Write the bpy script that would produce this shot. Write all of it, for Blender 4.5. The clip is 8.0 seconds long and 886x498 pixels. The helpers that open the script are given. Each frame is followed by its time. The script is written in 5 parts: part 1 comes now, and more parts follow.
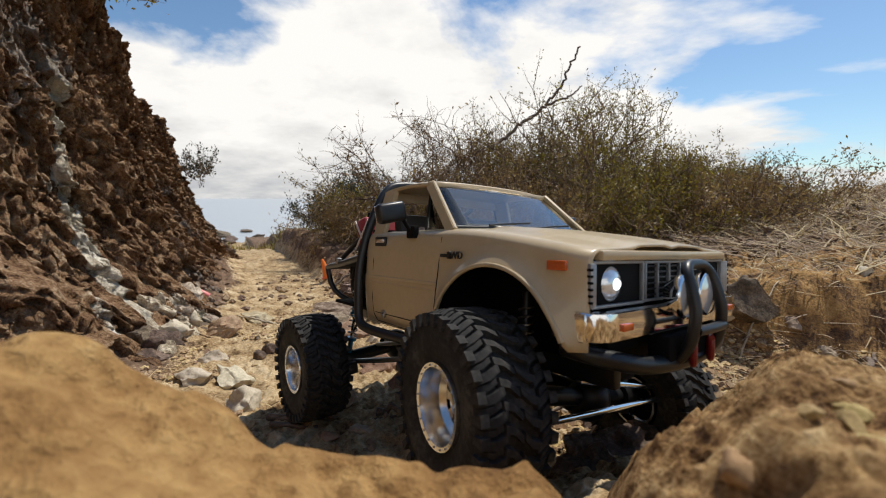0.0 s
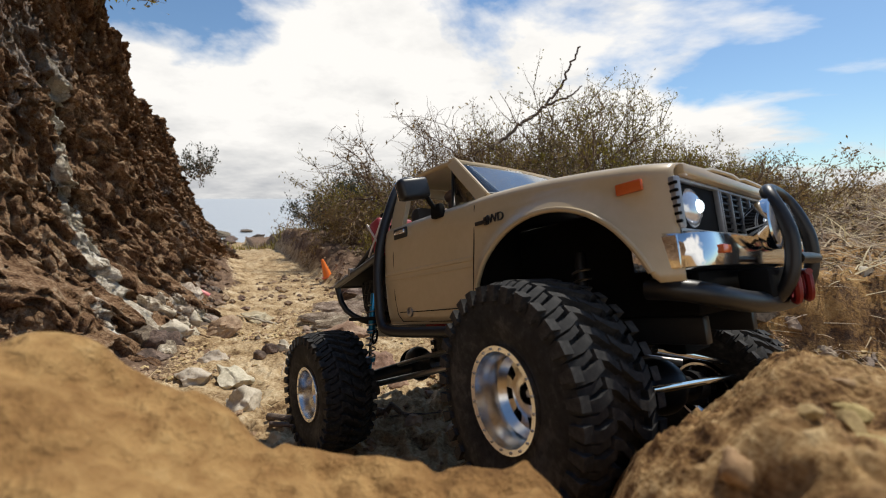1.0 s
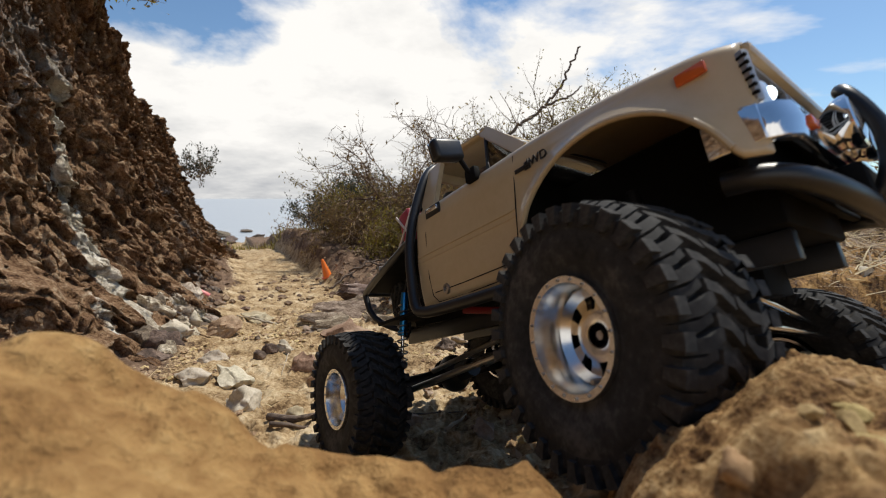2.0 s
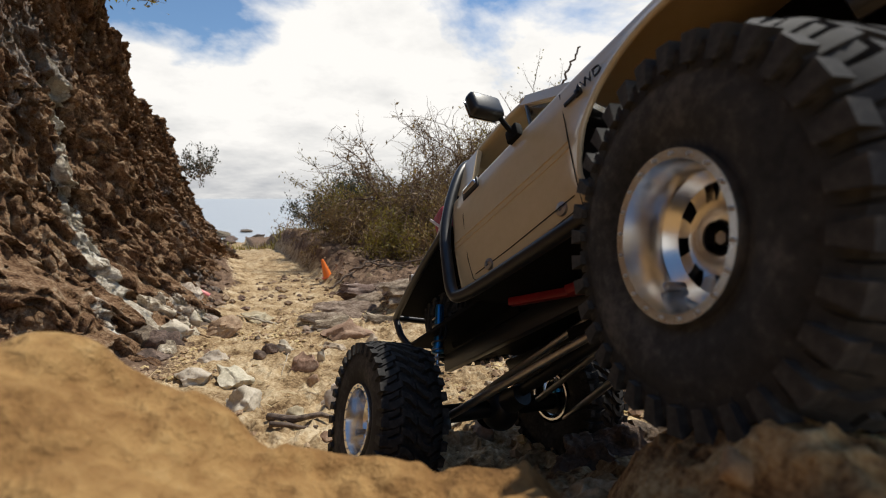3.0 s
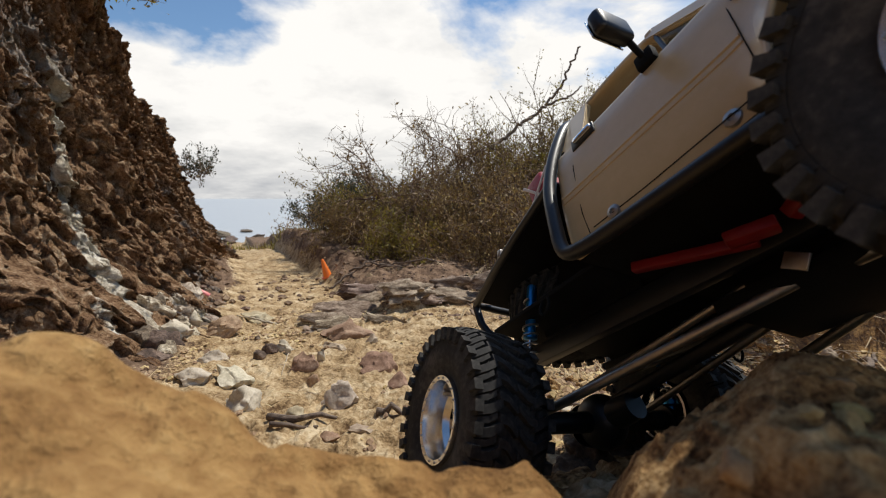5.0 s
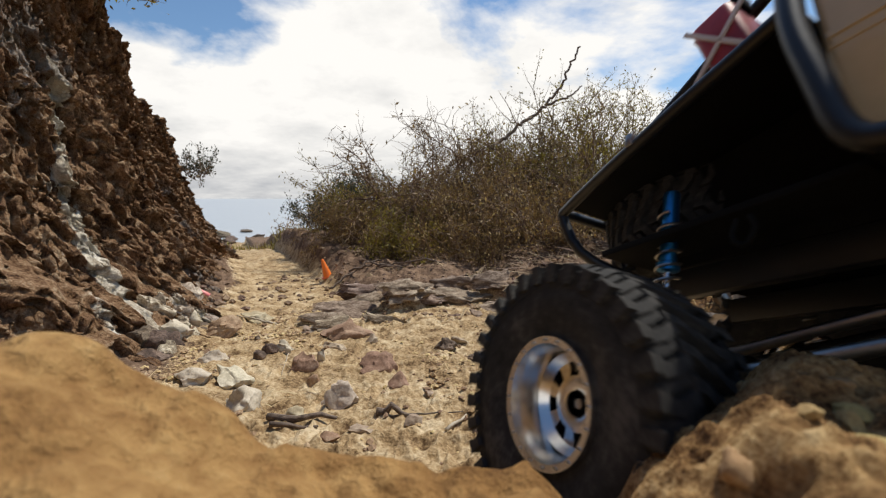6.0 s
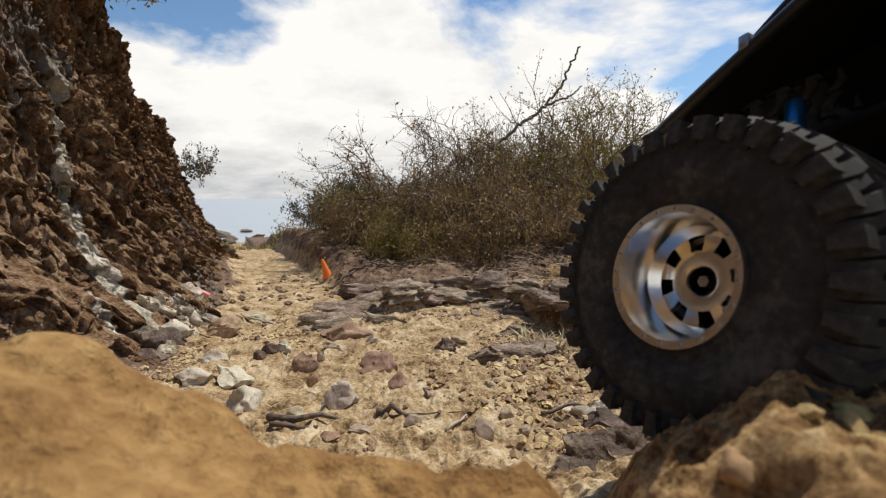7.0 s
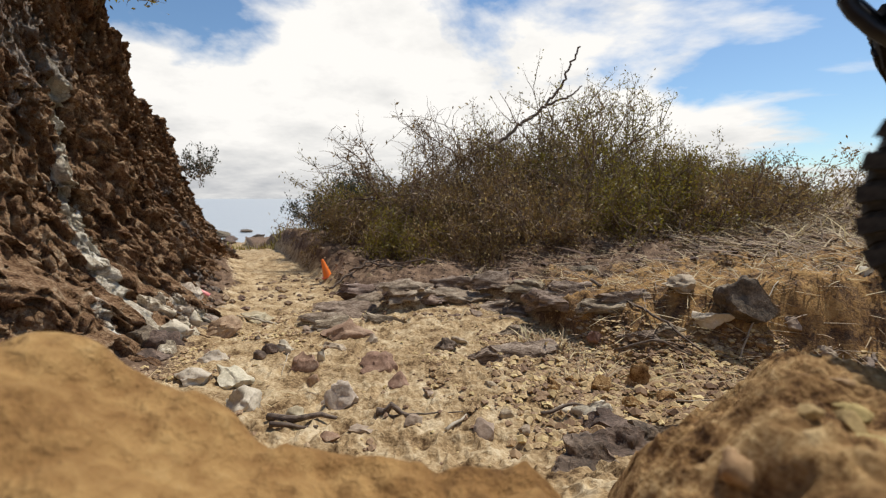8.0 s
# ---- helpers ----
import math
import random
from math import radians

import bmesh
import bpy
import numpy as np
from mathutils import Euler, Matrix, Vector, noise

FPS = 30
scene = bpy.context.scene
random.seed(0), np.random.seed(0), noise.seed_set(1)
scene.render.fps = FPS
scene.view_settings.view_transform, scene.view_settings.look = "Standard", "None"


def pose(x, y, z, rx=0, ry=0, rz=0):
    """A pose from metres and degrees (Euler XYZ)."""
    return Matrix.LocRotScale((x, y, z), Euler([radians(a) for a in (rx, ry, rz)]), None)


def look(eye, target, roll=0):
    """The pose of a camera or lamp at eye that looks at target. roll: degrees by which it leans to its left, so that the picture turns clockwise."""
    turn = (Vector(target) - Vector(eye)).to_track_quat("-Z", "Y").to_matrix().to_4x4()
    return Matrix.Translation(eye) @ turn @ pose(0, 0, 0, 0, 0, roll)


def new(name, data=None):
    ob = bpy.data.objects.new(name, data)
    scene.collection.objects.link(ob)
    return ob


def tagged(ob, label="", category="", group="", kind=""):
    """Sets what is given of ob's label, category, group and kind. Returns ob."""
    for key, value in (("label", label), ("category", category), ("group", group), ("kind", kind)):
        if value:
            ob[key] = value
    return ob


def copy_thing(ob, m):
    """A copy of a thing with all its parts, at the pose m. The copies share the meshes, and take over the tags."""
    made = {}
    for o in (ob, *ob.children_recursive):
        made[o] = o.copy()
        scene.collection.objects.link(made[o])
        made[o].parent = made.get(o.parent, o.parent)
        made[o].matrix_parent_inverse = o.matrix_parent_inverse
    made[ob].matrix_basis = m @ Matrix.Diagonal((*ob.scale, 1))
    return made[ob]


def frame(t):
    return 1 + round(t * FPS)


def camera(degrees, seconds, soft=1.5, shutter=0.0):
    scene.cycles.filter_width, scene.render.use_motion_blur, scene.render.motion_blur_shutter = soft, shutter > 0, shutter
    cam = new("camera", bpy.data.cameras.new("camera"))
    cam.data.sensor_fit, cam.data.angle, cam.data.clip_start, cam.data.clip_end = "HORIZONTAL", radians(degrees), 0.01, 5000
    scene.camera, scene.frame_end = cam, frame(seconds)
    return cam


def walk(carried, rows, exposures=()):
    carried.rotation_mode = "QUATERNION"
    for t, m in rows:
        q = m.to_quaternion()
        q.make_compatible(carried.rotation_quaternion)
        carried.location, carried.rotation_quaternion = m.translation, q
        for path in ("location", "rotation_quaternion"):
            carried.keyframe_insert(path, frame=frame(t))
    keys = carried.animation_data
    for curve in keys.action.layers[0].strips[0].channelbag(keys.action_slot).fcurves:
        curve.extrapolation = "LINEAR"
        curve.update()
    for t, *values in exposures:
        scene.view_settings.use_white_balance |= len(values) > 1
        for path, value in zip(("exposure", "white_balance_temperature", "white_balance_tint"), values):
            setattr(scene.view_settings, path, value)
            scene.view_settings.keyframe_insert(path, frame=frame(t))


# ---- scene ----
EZ = 0.25          # height of the lens over the lowest part of the gully
FOV = 93.29
TILT = -6.86
DEEP = 1.0914       # the plan was drawn for a shorter reach; depths stretch by this
cam = camera(FOV, 8.0, soft=1.0, shutter=0.25)
cam.data.dof.use_dof = True
cam.data.dof.focus_distance = 0.33
cam.data.dof.aperture_fstop = 16.0
VIEW = pose(0, 0, EZ, 90 + TILT, 0, 0)
walk(cam, [(0.0, VIEW), (8.0, VIEW)], [(0.0, 0.0), (8.0, 0.0)])

# ---- world and sun ----
SUN_TO = Vector((0.36, 0.33, 0.87)).normalized()


def node(nt, kind, **kw):
    n = nt.nodes.new(kind)
    for k, v in kw.items():
        n.inputs[k].default_value = v
    return n


def ramp(nt, fac, stops):
    n = nt.nodes.new("ShaderNodeValToRGB")
    el = n.color_ramp.elements
    while len(el) < len(stops):
        el.new(0.5)
    for e, (p, c) in zip(el, stops):
        e.position, e.color = p, (*c, 1) if len(c) == 3 else c
    nt.links.new(fac, n.inputs[0])
    return n.outputs[0]


def math_node(nt, op, a, b=0.0, clamp=False):
    n = nt.nodes.new("ShaderNodeMath")
    n.operation, n.use_clamp = op, clamp
    for i, v in enumerate((a, b)):
        if isinstance(v, (int, float)):
            n.inputs[i].default_value = v
        else:
            nt.links.new(v, n.inputs[i])
    return n.outputs[0]


def mix_rgb(nt, fac, a, b, mode="MIX"):
    n = nt.nodes.new("ShaderNodeMix")
    n.data_type, n.blend_type = "RGBA", mode
    ins = [n.inputs[0], n.inputs[6], n.inputs[7]]
    for s, v in zip(ins, (fac, a, b)):
        if isinstance(v, (int, float)):
            s.default_value = v
        elif isinstance(v, tuple):
            s.default_value = (*v, 1)
        else:
            nt.links.new(v, s)
    return n.outputs[2]


def build_world():
    w = bpy.data.worlds.new("sky_world")
    scene.world = w
    w.use_nodes = True
    nt = w.node_tree
    nt.nodes.clear()
    sky = nt.nodes.new("ShaderNodeTexSky")
    sky.sky_type, sky.sun_disc = "NISHITA", False
    sky.sun_elevation = math.asin(SUN_TO.z)
    sky.sun_rotation = math.atan2(SUN_TO.x, SUN_TO.y)
    sky.air_density, sky.dust_density, sky.ozone_density = 1.0, 0.4, 1.6
    co = nt.nodes.new("ShaderNodeTexCoord")
    sep = nt.nodes.new("ShaderNodeSeparateXYZ")
    nt.links.new(co.outputs["Generated"], sep.inputs[0])
    # clouds lie on a flat layer overhead
    zz = math_node(nt, "ADD", math_node(nt, "MAXIMUM", sep.outputs[2], 0.0), 0.22)
    comb = nt.nodes.new("ShaderNodeCombineXYZ")
    nt.links.new(math_node(nt, "DIVIDE", sep.outputs[0], zz), comb.inputs[0])
    nt.links.new(math_node(nt, "DIVIDE", sep.outputs[1], zz), comb.inputs[1])
    big = node(nt, "ShaderNodeTexNoise", Scale=0.75, Detail=9.0, Roughness=0.56, Distortion=0.25)
    mp = nt.nodes.new("ShaderNodeMapping")
    mp.inputs["Location"].default_value = CLOUD_SHIFT
    nt.links.new(comb.outputs[0], mp.inputs[0])
    nt.links.new(mp.outputs[0], big.inputs[0])
    # the bank thins out overhead and to the west
    lift = math_node(nt, "MULTIPLY", sep.outputs[2], -0.55)
    side = math_node(nt, "MULTIPLY", math_node(nt, "MAXIMUM", math_node(nt, "ADD", math_node(nt, "ABSOLUTE", math_node(nt, "ADD", sep.outputs[0], -0.06)), -0.20), 0.0), -0.52)
    cover = math_node(nt, "ADD", math_node(nt, "ADD", big.outputs[0], lift), math_node(nt, "ADD", side, 0.285))
    mask = ramp(nt, cover, [(0.44, (0, 0, 0)), (0.52, (1, 1, 1))])
    shade = node(nt, "ShaderNodeTexNoise", Scale=2.2, Detail=6.0, Roughness=0.6)
    nt.links.new(mp.outputs[0], shade.inputs[0])
    # grey bellies low over the water
    low = math_node(nt, "MULTIPLY", math_node(nt, "SUBTRACT", 0.17, sep.outputs[2]), 2.6, True)
    tone = math_node(nt, "SUBTRACT", math_node(nt, "ADD", shade.outputs[0], 0.25), low, True)
    white = ramp(nt, tone, [(0.12, (5.6, 5.8, 6.2)), (0.5, (9.9, 9.8, 9.6)), (0.75, (12.6, 12.3, 11.8))])
    clear = mix_rgb(nt, 1.0, sky.outputs[0], (1.2, 1.4, 1.5), 'MULTIPLY')
    col = mix_rgb(nt, mask, clear, white)
    bg = node(nt, "ShaderNodeBackground", Strength=0.080)
    nt.links.new(col, bg.inputs[0])
    out = nt.nodes.new("ShaderNodeOutputWorld")
    nt.links.new(bg.outputs[0], out.inputs[0])


CLOUD_SHIFT = (3.1, 1.7, 0.4)
build_world()
sun = new("sun", bpy.data.lights.new("sun", "SUN"))
sun.data.energy, sun.data.angle, sun.data.color = 4.2, radians(0.8), (1.0, 0.945, 0.845)
sun.matrix_world = look(SUN_TO * 20, (0, 0, 0))


# ---- numeric noise ----
def lattice(i, j, k, seed):
    n = (i * 73856093) ^ (j * 19349663) ^ (k * 83492791) ^ (seed * 971 + 12345)
    n = (n ^ (n >> 13)) & 0xFFFFFFFF
    n = (n * 1274126177) & 0xFFFFFFFF
    n = n ^ (n >> 16)
    return (n & 0xFFFF) / 65535.0


def vnoise(x, y, z=0.0, seed=0):
    x, y, z = np.broadcast_arrays(np.asarray(x, float), np.asarray(y, float), np.asarray(z, float))
    i, j, k = (np.floor(a).astype(np.int64) for a in (x, y, z))
    u, v, w = x - i, y - j, z - k
    u, v, w = (a * a * (3 - 2 * a) for a in (u, v, w))
    total = 0
    for a in (0, 1):
        for b in (0, 1):
            for c in (0, 1):
                total = total + lattice(i + a, j + b, k + c, seed) * (u if a else 1 - u) * (v if b else 1 - v) * (w if c else 1 - w)
    return total * 2 - 1


def fbm(x, y, z=0.0, octaves=4, seed=0, gain=0.5):
    total, amp = 0, 1.0
    for o in range(octaves):
        total = total + amp * vnoise(x, y, z, seed + o)
        x, y, z = np.asarray(x) * 2.03 + 7.1, np.asarray(y) * 2.03 + 3.3, np.asarray(z) * 2.03 + 1.7
        amp *= gain
    return total


def ridged(x, y, z=0.0, octaves=3, seed=0):
    total, amp = 0, 1.0
    for o in range(octaves):
        total = total + amp * (1 - 2 * np.abs(vnoise(x, y, z, seed + o)))
        x, y, z = np.asarray(x) * 2.1 + 5.1, np.asarray(y) * 2.1 + 1.3, np.asarray(z) * 2.1 + 2.7
        amp *= 0.5
    return total


def sstep(a, b, x):
    t = np.clip((x - a) / (b - a), 0, 1)
    return t * t * (3 - 2 * t)


# ---- materials ----
def material(name, stops, scale=30.0, detail=8.0, rough=(0.8, 0.95), bump=0.0, fine=8.0, metal=0.0, coat=0.0, spec=0.5,
             mask=None, stretch=(1, 1, 1), random_tone=0.0, island_tone=0.0, bump_dist=0.002, translucent=0.0):
    m = bpy.data.materials.new(name)
    m.use_nodes = True
    nt = m.node_tree
    b = nt.nodes["Principled BSDF"]
    co = nt.nodes.new("ShaderNodeTexCoord")
    mp = nt.nodes.new("ShaderNodeMapping")
    mp.inputs["Scale"].default_value = stretch
    nt.links.new(co.outputs["Object"], mp.inputs[0])
    n1 = node(nt, "ShaderNodeTexNoise", Scale=scale, Detail=detail, Roughness=0.62)
    n2 = node(nt, "ShaderNodeTexNoise", Scale=scale * fine, Detail=5.0, Roughness=0.65)
    for n in (n1, n2):
        nt.links.new(mp.outputs[0], n.inputs[0])
    f = math_node(nt, "ADD", math_node(nt, "MULTIPLY", n1.outputs[0], 0.68), math_node(nt, "MULTIPLY", n2.outputs[0], 0.32))
    col = ramp(nt, f, stops)
    if mask:
        for attr, stops2 in mask:
            at = nt.nodes.new("ShaderNodeAttribute")
            at.attribute_name = attr
            edge = math_node(nt, "ADD", at.outputs["Fac"], math_node(nt, "MULTIPLY", math_node(nt, "SUBTRACT", f, 0.5), 1.3))
            edge = ramp(nt, edge, [(0.40, (0, 0, 0)), (0.60, (1, 1, 1))])
            col = mix_rgb(nt, edge, col, ramp(nt, f, stops2))
    if random_tone or island_tone:
        if random_tone:
            src = nt.nodes.new("ShaderNodeObjectInfo").outputs["Random"]
        else:
            src = nt.nodes.new("ShaderNodeNewGeometry").outputs["Random Per Island"]
        k = random_tone or island_tone
        val = math_node(nt, "ADD", math_node(nt, "MULTIPLY", src, 2 * k), 1 - k)
        hs = nt.nodes.new("ShaderNodeHueSaturation")
        nt.links.new(col, hs.inputs["Color"])
        nt.links.new(val, hs.inputs["Value"])
        nt.links.new(math_node(nt, "ADD", math_node(nt, "MULTIPLY", src, 0.04), 0.48), hs.inputs["Hue"])
        col = hs.outputs[0]
    nt.links.new(col, b.inputs["Base Color"])
    r = math_node(nt, "ADD", math_node(nt, "MULTIPLY", n2.outputs[0], rough[1] - rough[0]), rough[0])
    nt.links.new(r, b.inputs["Roughness"])
    b.inputs["Metallic"].default_value = metal
    b.inputs["Coat Weight"].default_value = coat
    b.inputs["Specular IOR Level"].default_value = spec
    if bump:
        bp = node(nt, "ShaderNodeBump", Strength=bump, Distance=bump_dist)
        nt.links.new(f, bp.inputs["Height"])
        nt.links.new(bp.outputs[0], b.inputs["Normal"])
    if translucent:
        tr = nt.nodes.new("ShaderNodeBsdfTranslucent")
        nt.links.new(col, tr.inputs[0])
        mx = nt.nodes.new("ShaderNodeMixShader")
        mx.inputs[0].default_value = translucent
        nt.links.new(b.outputs[0], mx.inputs[1])
        nt.links.new(tr.outputs[0], mx.inputs[2])
        nt.links.new(mx.outputs[0], nt.nodes["Material Output"].inputs[0])
    return m


def plain(name, color, rough=0.5, metal=0.0, coat=0.0, emit=0.0, vary=0.12, scale=60.0, bump=0.0):
    d = [max(0, c * (1 - vary)) for c in color]
    l = [min(1, c * (1 + vary)) for c in color]
    m = material(name, [(0.35, tuple(d)), (0.65, tuple(l))], scale=scale, rough=(max(0, rough - 0.08), rough + 0.08), metal=metal, coat=coat, bump=bump, bump_dist=0.0006)
    if emit:
        b = m.node_tree.nodes["Principled BSDF"]
        b.inputs["Emission Color"].default_value = (*color, 1)
        b.inputs["Emission Strength"].default_value = emit
    return m


SAND = [(0.37, (0.11, 0.062, 0.028)), (0.45, (0.30, 0.198, 0.098)), (0.53, (0.45, 0.325, 0.18)), (0.63, (0.62, 0.495, 0.32))]
DIRT = [(0.30, (0.050, 0.030, 0.019)), (0.46, (0.13, 0.080, 0.050)), (0.58, (0.24, 0.155, 0.098)), (0.74, (0.38, 0.28, 0.19))]
OCHRE = [(0.30, (0.10, 0.046, 0.014)), (0.44, (0.26, 0.138, 0.048)), (0.58, (0.39, 0.232, 0.088)), (0.76, (0.52, 0.355, 0.165))]
CLAY = [(0.36, (0.040, 0.020, 0.010)), (0.44, (0.165, 0.085, 0.042)), (0.54, (0.33, 0.20, 0.108)), (0.65, (0.54, 0.40, 0.26))]
SALT = [(0.30, (0.34, 0.25, 0.16)), (0.46, (0.62, 0.53, 0.40)), (0.62, (0.84, 0.77, 0.64))]
GREY = [(0.30, (0.10, 0.085, 0.072)), (0.50, (0.22, 0.195, 0.17)), (0.68, (0.40, 0.36, 0.32))]
MAT_GROUND = material("gully_soil", DIRT, 26, rough=(0.85, 1.0), bump=0.9, bump_dist=0.008, mask=[("sand", SAND), ("ochre", OCHRE)], spec=0.2)
MAT_CLIFF = material("clay_cliff", CLAY, 34, rough=(0.85, 1.0), bump=1.0, bump_dist=0.016, mask=[("salt", SALT), ("grey", GREY)], spec=0.2)
MAT_BOULDER = material("ochre_clay", [(0.37, (0.075, 0.034, 0.012)), (0.45, (0.23, 0.124, 0.048)), (0.54, (0.40, 0.245, 0.105)), (0.65, (0.60, 0.43, 0.22))], 75, rough=(0.85, 1.0), bump=0.9, bump_dist=0.004, spec=0.2)
MAT_STONE = material("field_stone", [(0.3, (0.20, 0.145, 0.092)), (0.5, (0.38, 0.29, 0.195)), (0.7, (0.55, 0.46, 0.34))], 40, rough=(0.75, 0.95), bump=0.7, bump_dist=0.003, random_tone=0.25)
MAT_PALE = material("pale_stone", [(0.3, (0.32, 0.26, 0.18)), (0.5, (0.52, 0.44, 0.33)), (0.7, (0.68, 0.60, 0.48))], 40, rough=(0.75, 0.95), bump=0.7, bump_dist=0.003, random_tone=0.12)
MAT_RED = material("red_stone", [(0.3, (0.13, 0.066, 0.040)), (0.5, (0.27, 0.155, 0.10)), (0.7, (0.42, 0.29, 0.20))], 40, rough=(0.75, 0.95), bump=0.8, bump_dist=0.003, random_tone=0.2)
MAT_DARK = material("dark_stone", [(0.36, (0.045, 0.030, 0.019)), (0.5, (0.125, 0.086, 0.056)), (0.65, (0.29, 0.215, 0.15))], 40, rough=(0.75, 0.95), bump=0.9, bump_dist=0.004, random_tone=0.15)
MAT_SHELF = material("bedded_rock", [(0.36, (0.075, 0.047, 0.030)), (0.47, (0.20, 0.138, 0.092)), (0.62, (0.48, 0.38, 0.28))], 34, rough=(0.8, 0.95), bump=1.0, bump_dist=0.006, stretch=(0.6, 1, 3.5), random_tone=0.2)
MAT_GRAVEL = material("gravel", [(0.3, (0.22, 0.13, 0.062)), (0.5, (0.40, 0.27, 0.14)), (0.7, (0.56, 0.42, 0.25))], 60, rough=(0.8, 1.0), island_tone=0.5, bump=0.5)
MAT_TWIG = material("dry_twig", [(0.3, (0.085, 0.052, 0.030)), (0.5, (0.19, 0.125, 0.078)), (0.7, (0.33, 0.245, 0.165))], 50, rough=(0.8, 0.95), island_tone=0.4)
MAT_STRAW = material("dry_straw", [(0.3, (0.26, 0.18, 0.095)), (0.5, (0.44, 0.33, 0.19)), (0.7, (0.60, 0.49, 0.32))], 40, rough=(0.6, 0.8), island_tone=0.45, translucent=0.25)
MAT_LITTER = material("leaf_litter", [(0.3, (0.10, 0.06, 0.036)), (0.5, (0.20, 0.125, 0.075)), (0.7, (0.33, 0.225, 0.14))], 40, rough=(0.7, 0.9), island_tone=0.5)
MAT_LEAF = material("olive_leaf", [(0.3, (0.105, 0.078, 0.010)), (0.5, (0.225, 0.17, 0.024)), (0.7, (0.40, 0.30, 0.052))], 6, rough=(0.5, 0.7), island_tone=0.45, translucent=0.35)
MAT_LEAF_DRY = material("dry_leaf", [(0.3, (0.13, 0.075, 0.024)), (0.5, (0.26, 0.165, 0.060)), (0.7, (0.42, 0.29, 0.12))], 6, rough=(0.5, 0.7), island_tone=0.45, translucent=0.3)
MAT_LEAF_DARK = material("grey_green_leaf", [(0.3, (0.032, 0.036, 0.018)), (0.5, (0.062, 0.066, 0.034)), (0.7, (0.115, 0.115, 0.062))], 6, rough=(0.5, 0.7), island_tone=0.4, translucent=0.3)


# ---- mesh helpers ----
def mesh_from(name, verts, faces, mat, smooth=True):
    me = bpy.data.meshes.new(name)
    me.from_pydata([tuple(v) for v in verts] if not isinstance(verts, np.ndarray) else verts.tolist(), [], faces if isinstance(faces, list) else faces.tolist())
    me.materials.append(mat)
    if smooth:
        me.shade_smooth()
    me.update()
    return me


def grid_mesh(name, X, Y, Z, mat, masks=None):
    r, c = X.shape
    idx = np.arange(r * c).reshape(r, c)
    faces = np.stack([idx[:-1, :-1], idx[:-1, 1:], idx[1:, 1:], idx[1:, :-1]], -1).reshape(-1, 4)
    me = mesh_from(name, np.stack([X, Y, Z], -1).reshape(-1, 3), faces, mat)
    for key, arr in (masks or {}).items():
        at = me.attributes.new(key, "FLOAT", "POINT")
        at.data.foreach_set("value", np.clip(arr, 0, 1).astype(np.float32).ravel())
    return me


# ---- ground ----
def path_centre(y):
    return -0.05 - 0.545 * (y - 0.4)


def ground_base(x, y):
    """Height of the soil without its small unevenness, and how sandy it is."""
    x, y = np.asarray(x, float), np.asarray(y, float) / DEEP
    pz = np.interp(y, [0, .3, .45, .8, 1.36, 3.2, 4, 5, 12, 25, 60], [-.215, -.218, -.228, -.255, -.285, -.455, -.53, -.75, -1.55, -2.0, -3.2])
    rz = np.interp(y, [0, .3, .8, 2, 3.5, 5, 8, 20, 60], [-.225, -.235, -.25, -.25, -.36, -.52, -1.0, -1.9, -3.2])
    hw = np.interp(y, [.2, .4, .7, 1.17, 3.2], [.22, .19, .15, .09, .2])
    d = x - path_centre(y)
    right = sstep(0, 0.10, d - hw)
    z = pz * (1 - right) + rz * right
    ye = np.interp(x, [-3, -.6, -.3, -.21, -.1, .086, .18, .23, .3, .6, 1.5], [4.5, 1.5, .98, .74, .84, .92, .82, .61, .53, .46, .36])
    ye = ye + 0.045 * fbm(x * 7, y * 2, 0, 4, 5)
    hstep = np.interp(x, [-.6, -.2, .1, .25, .6], [.045, .035, .035, .060, .070])
    up = sstep(0, 0.045 + 0.15 * sstep(0.2, 0.3, x) * (0.6 + 0.5 * vnoise(x * 9, y * 3, 0, 44)), y - ye) * right
    z = z + up * hstep * (y < 5) + up * 0.10 * np.clip(x - 0.15, 0, 2.5) * np.clip(1.5 - 0.2 * y, 0, 1)
    left = np.clip(-d - hw, 0, 0.6)
    z = z + 0.25 * left * (y < 5)
    # near bank on which the camera lies
    near = np.interp(x, [-.5, -.2, -.081, -.059, -.022, .0, .014, .02, .03, .05, .12, .5], [-.025, -.023, -.0315, -.0425, -.0575, -.0595, -.0585, -.055, -.066, -.078, -.085, -.10])
    yb = 0.082 + 0.20 * np.clip(x - 0.03, 0, 0.6)
    k = sstep(0, 0.055, y - yb)
    z0 = z
    z = near * (1 - k) + z * k
    # ramp up which the truck climbs
    ye2 = y * DEEP - 0.35 * x
    ramp_z = np.interp(ye2, [-.2, 0, .06, .13, .22, .28, .36], [-.06, -.075, -.088, -.120, -.176, -.207, -.222])
    t2 = sstep(0.24, 0.42, ye2)
    back = sstep(0.10, 0.155, y)
    wx = (sstep(-0.06, 0.03, x) * back + sstep(0.024, 0.055, x) * (1 - back)) * sstep(0.9, 0.5, x)
    z = z * (1 - wx) + wx * (ramp_z * (1 - t2) + z0 * t2)
    z = z - 0.06 * sstep(0.055, -0.0, y) * (y < 0.3)
    sand = (1 - up) * (1 - sstep(0.02, 0.14, -d - hw)) * k * (1 - 0.5 * sstep(0.14, .26, x) * (y < .8))
    ochre = (1 - k) + 0.62 * up * sstep(0.10, 0.24, x) * sstep(1.15, 0.75, y) + 0.55 * sstep(0.16, .24, x) * (y < .75) * (1 - up)
    return z, sand, ochre


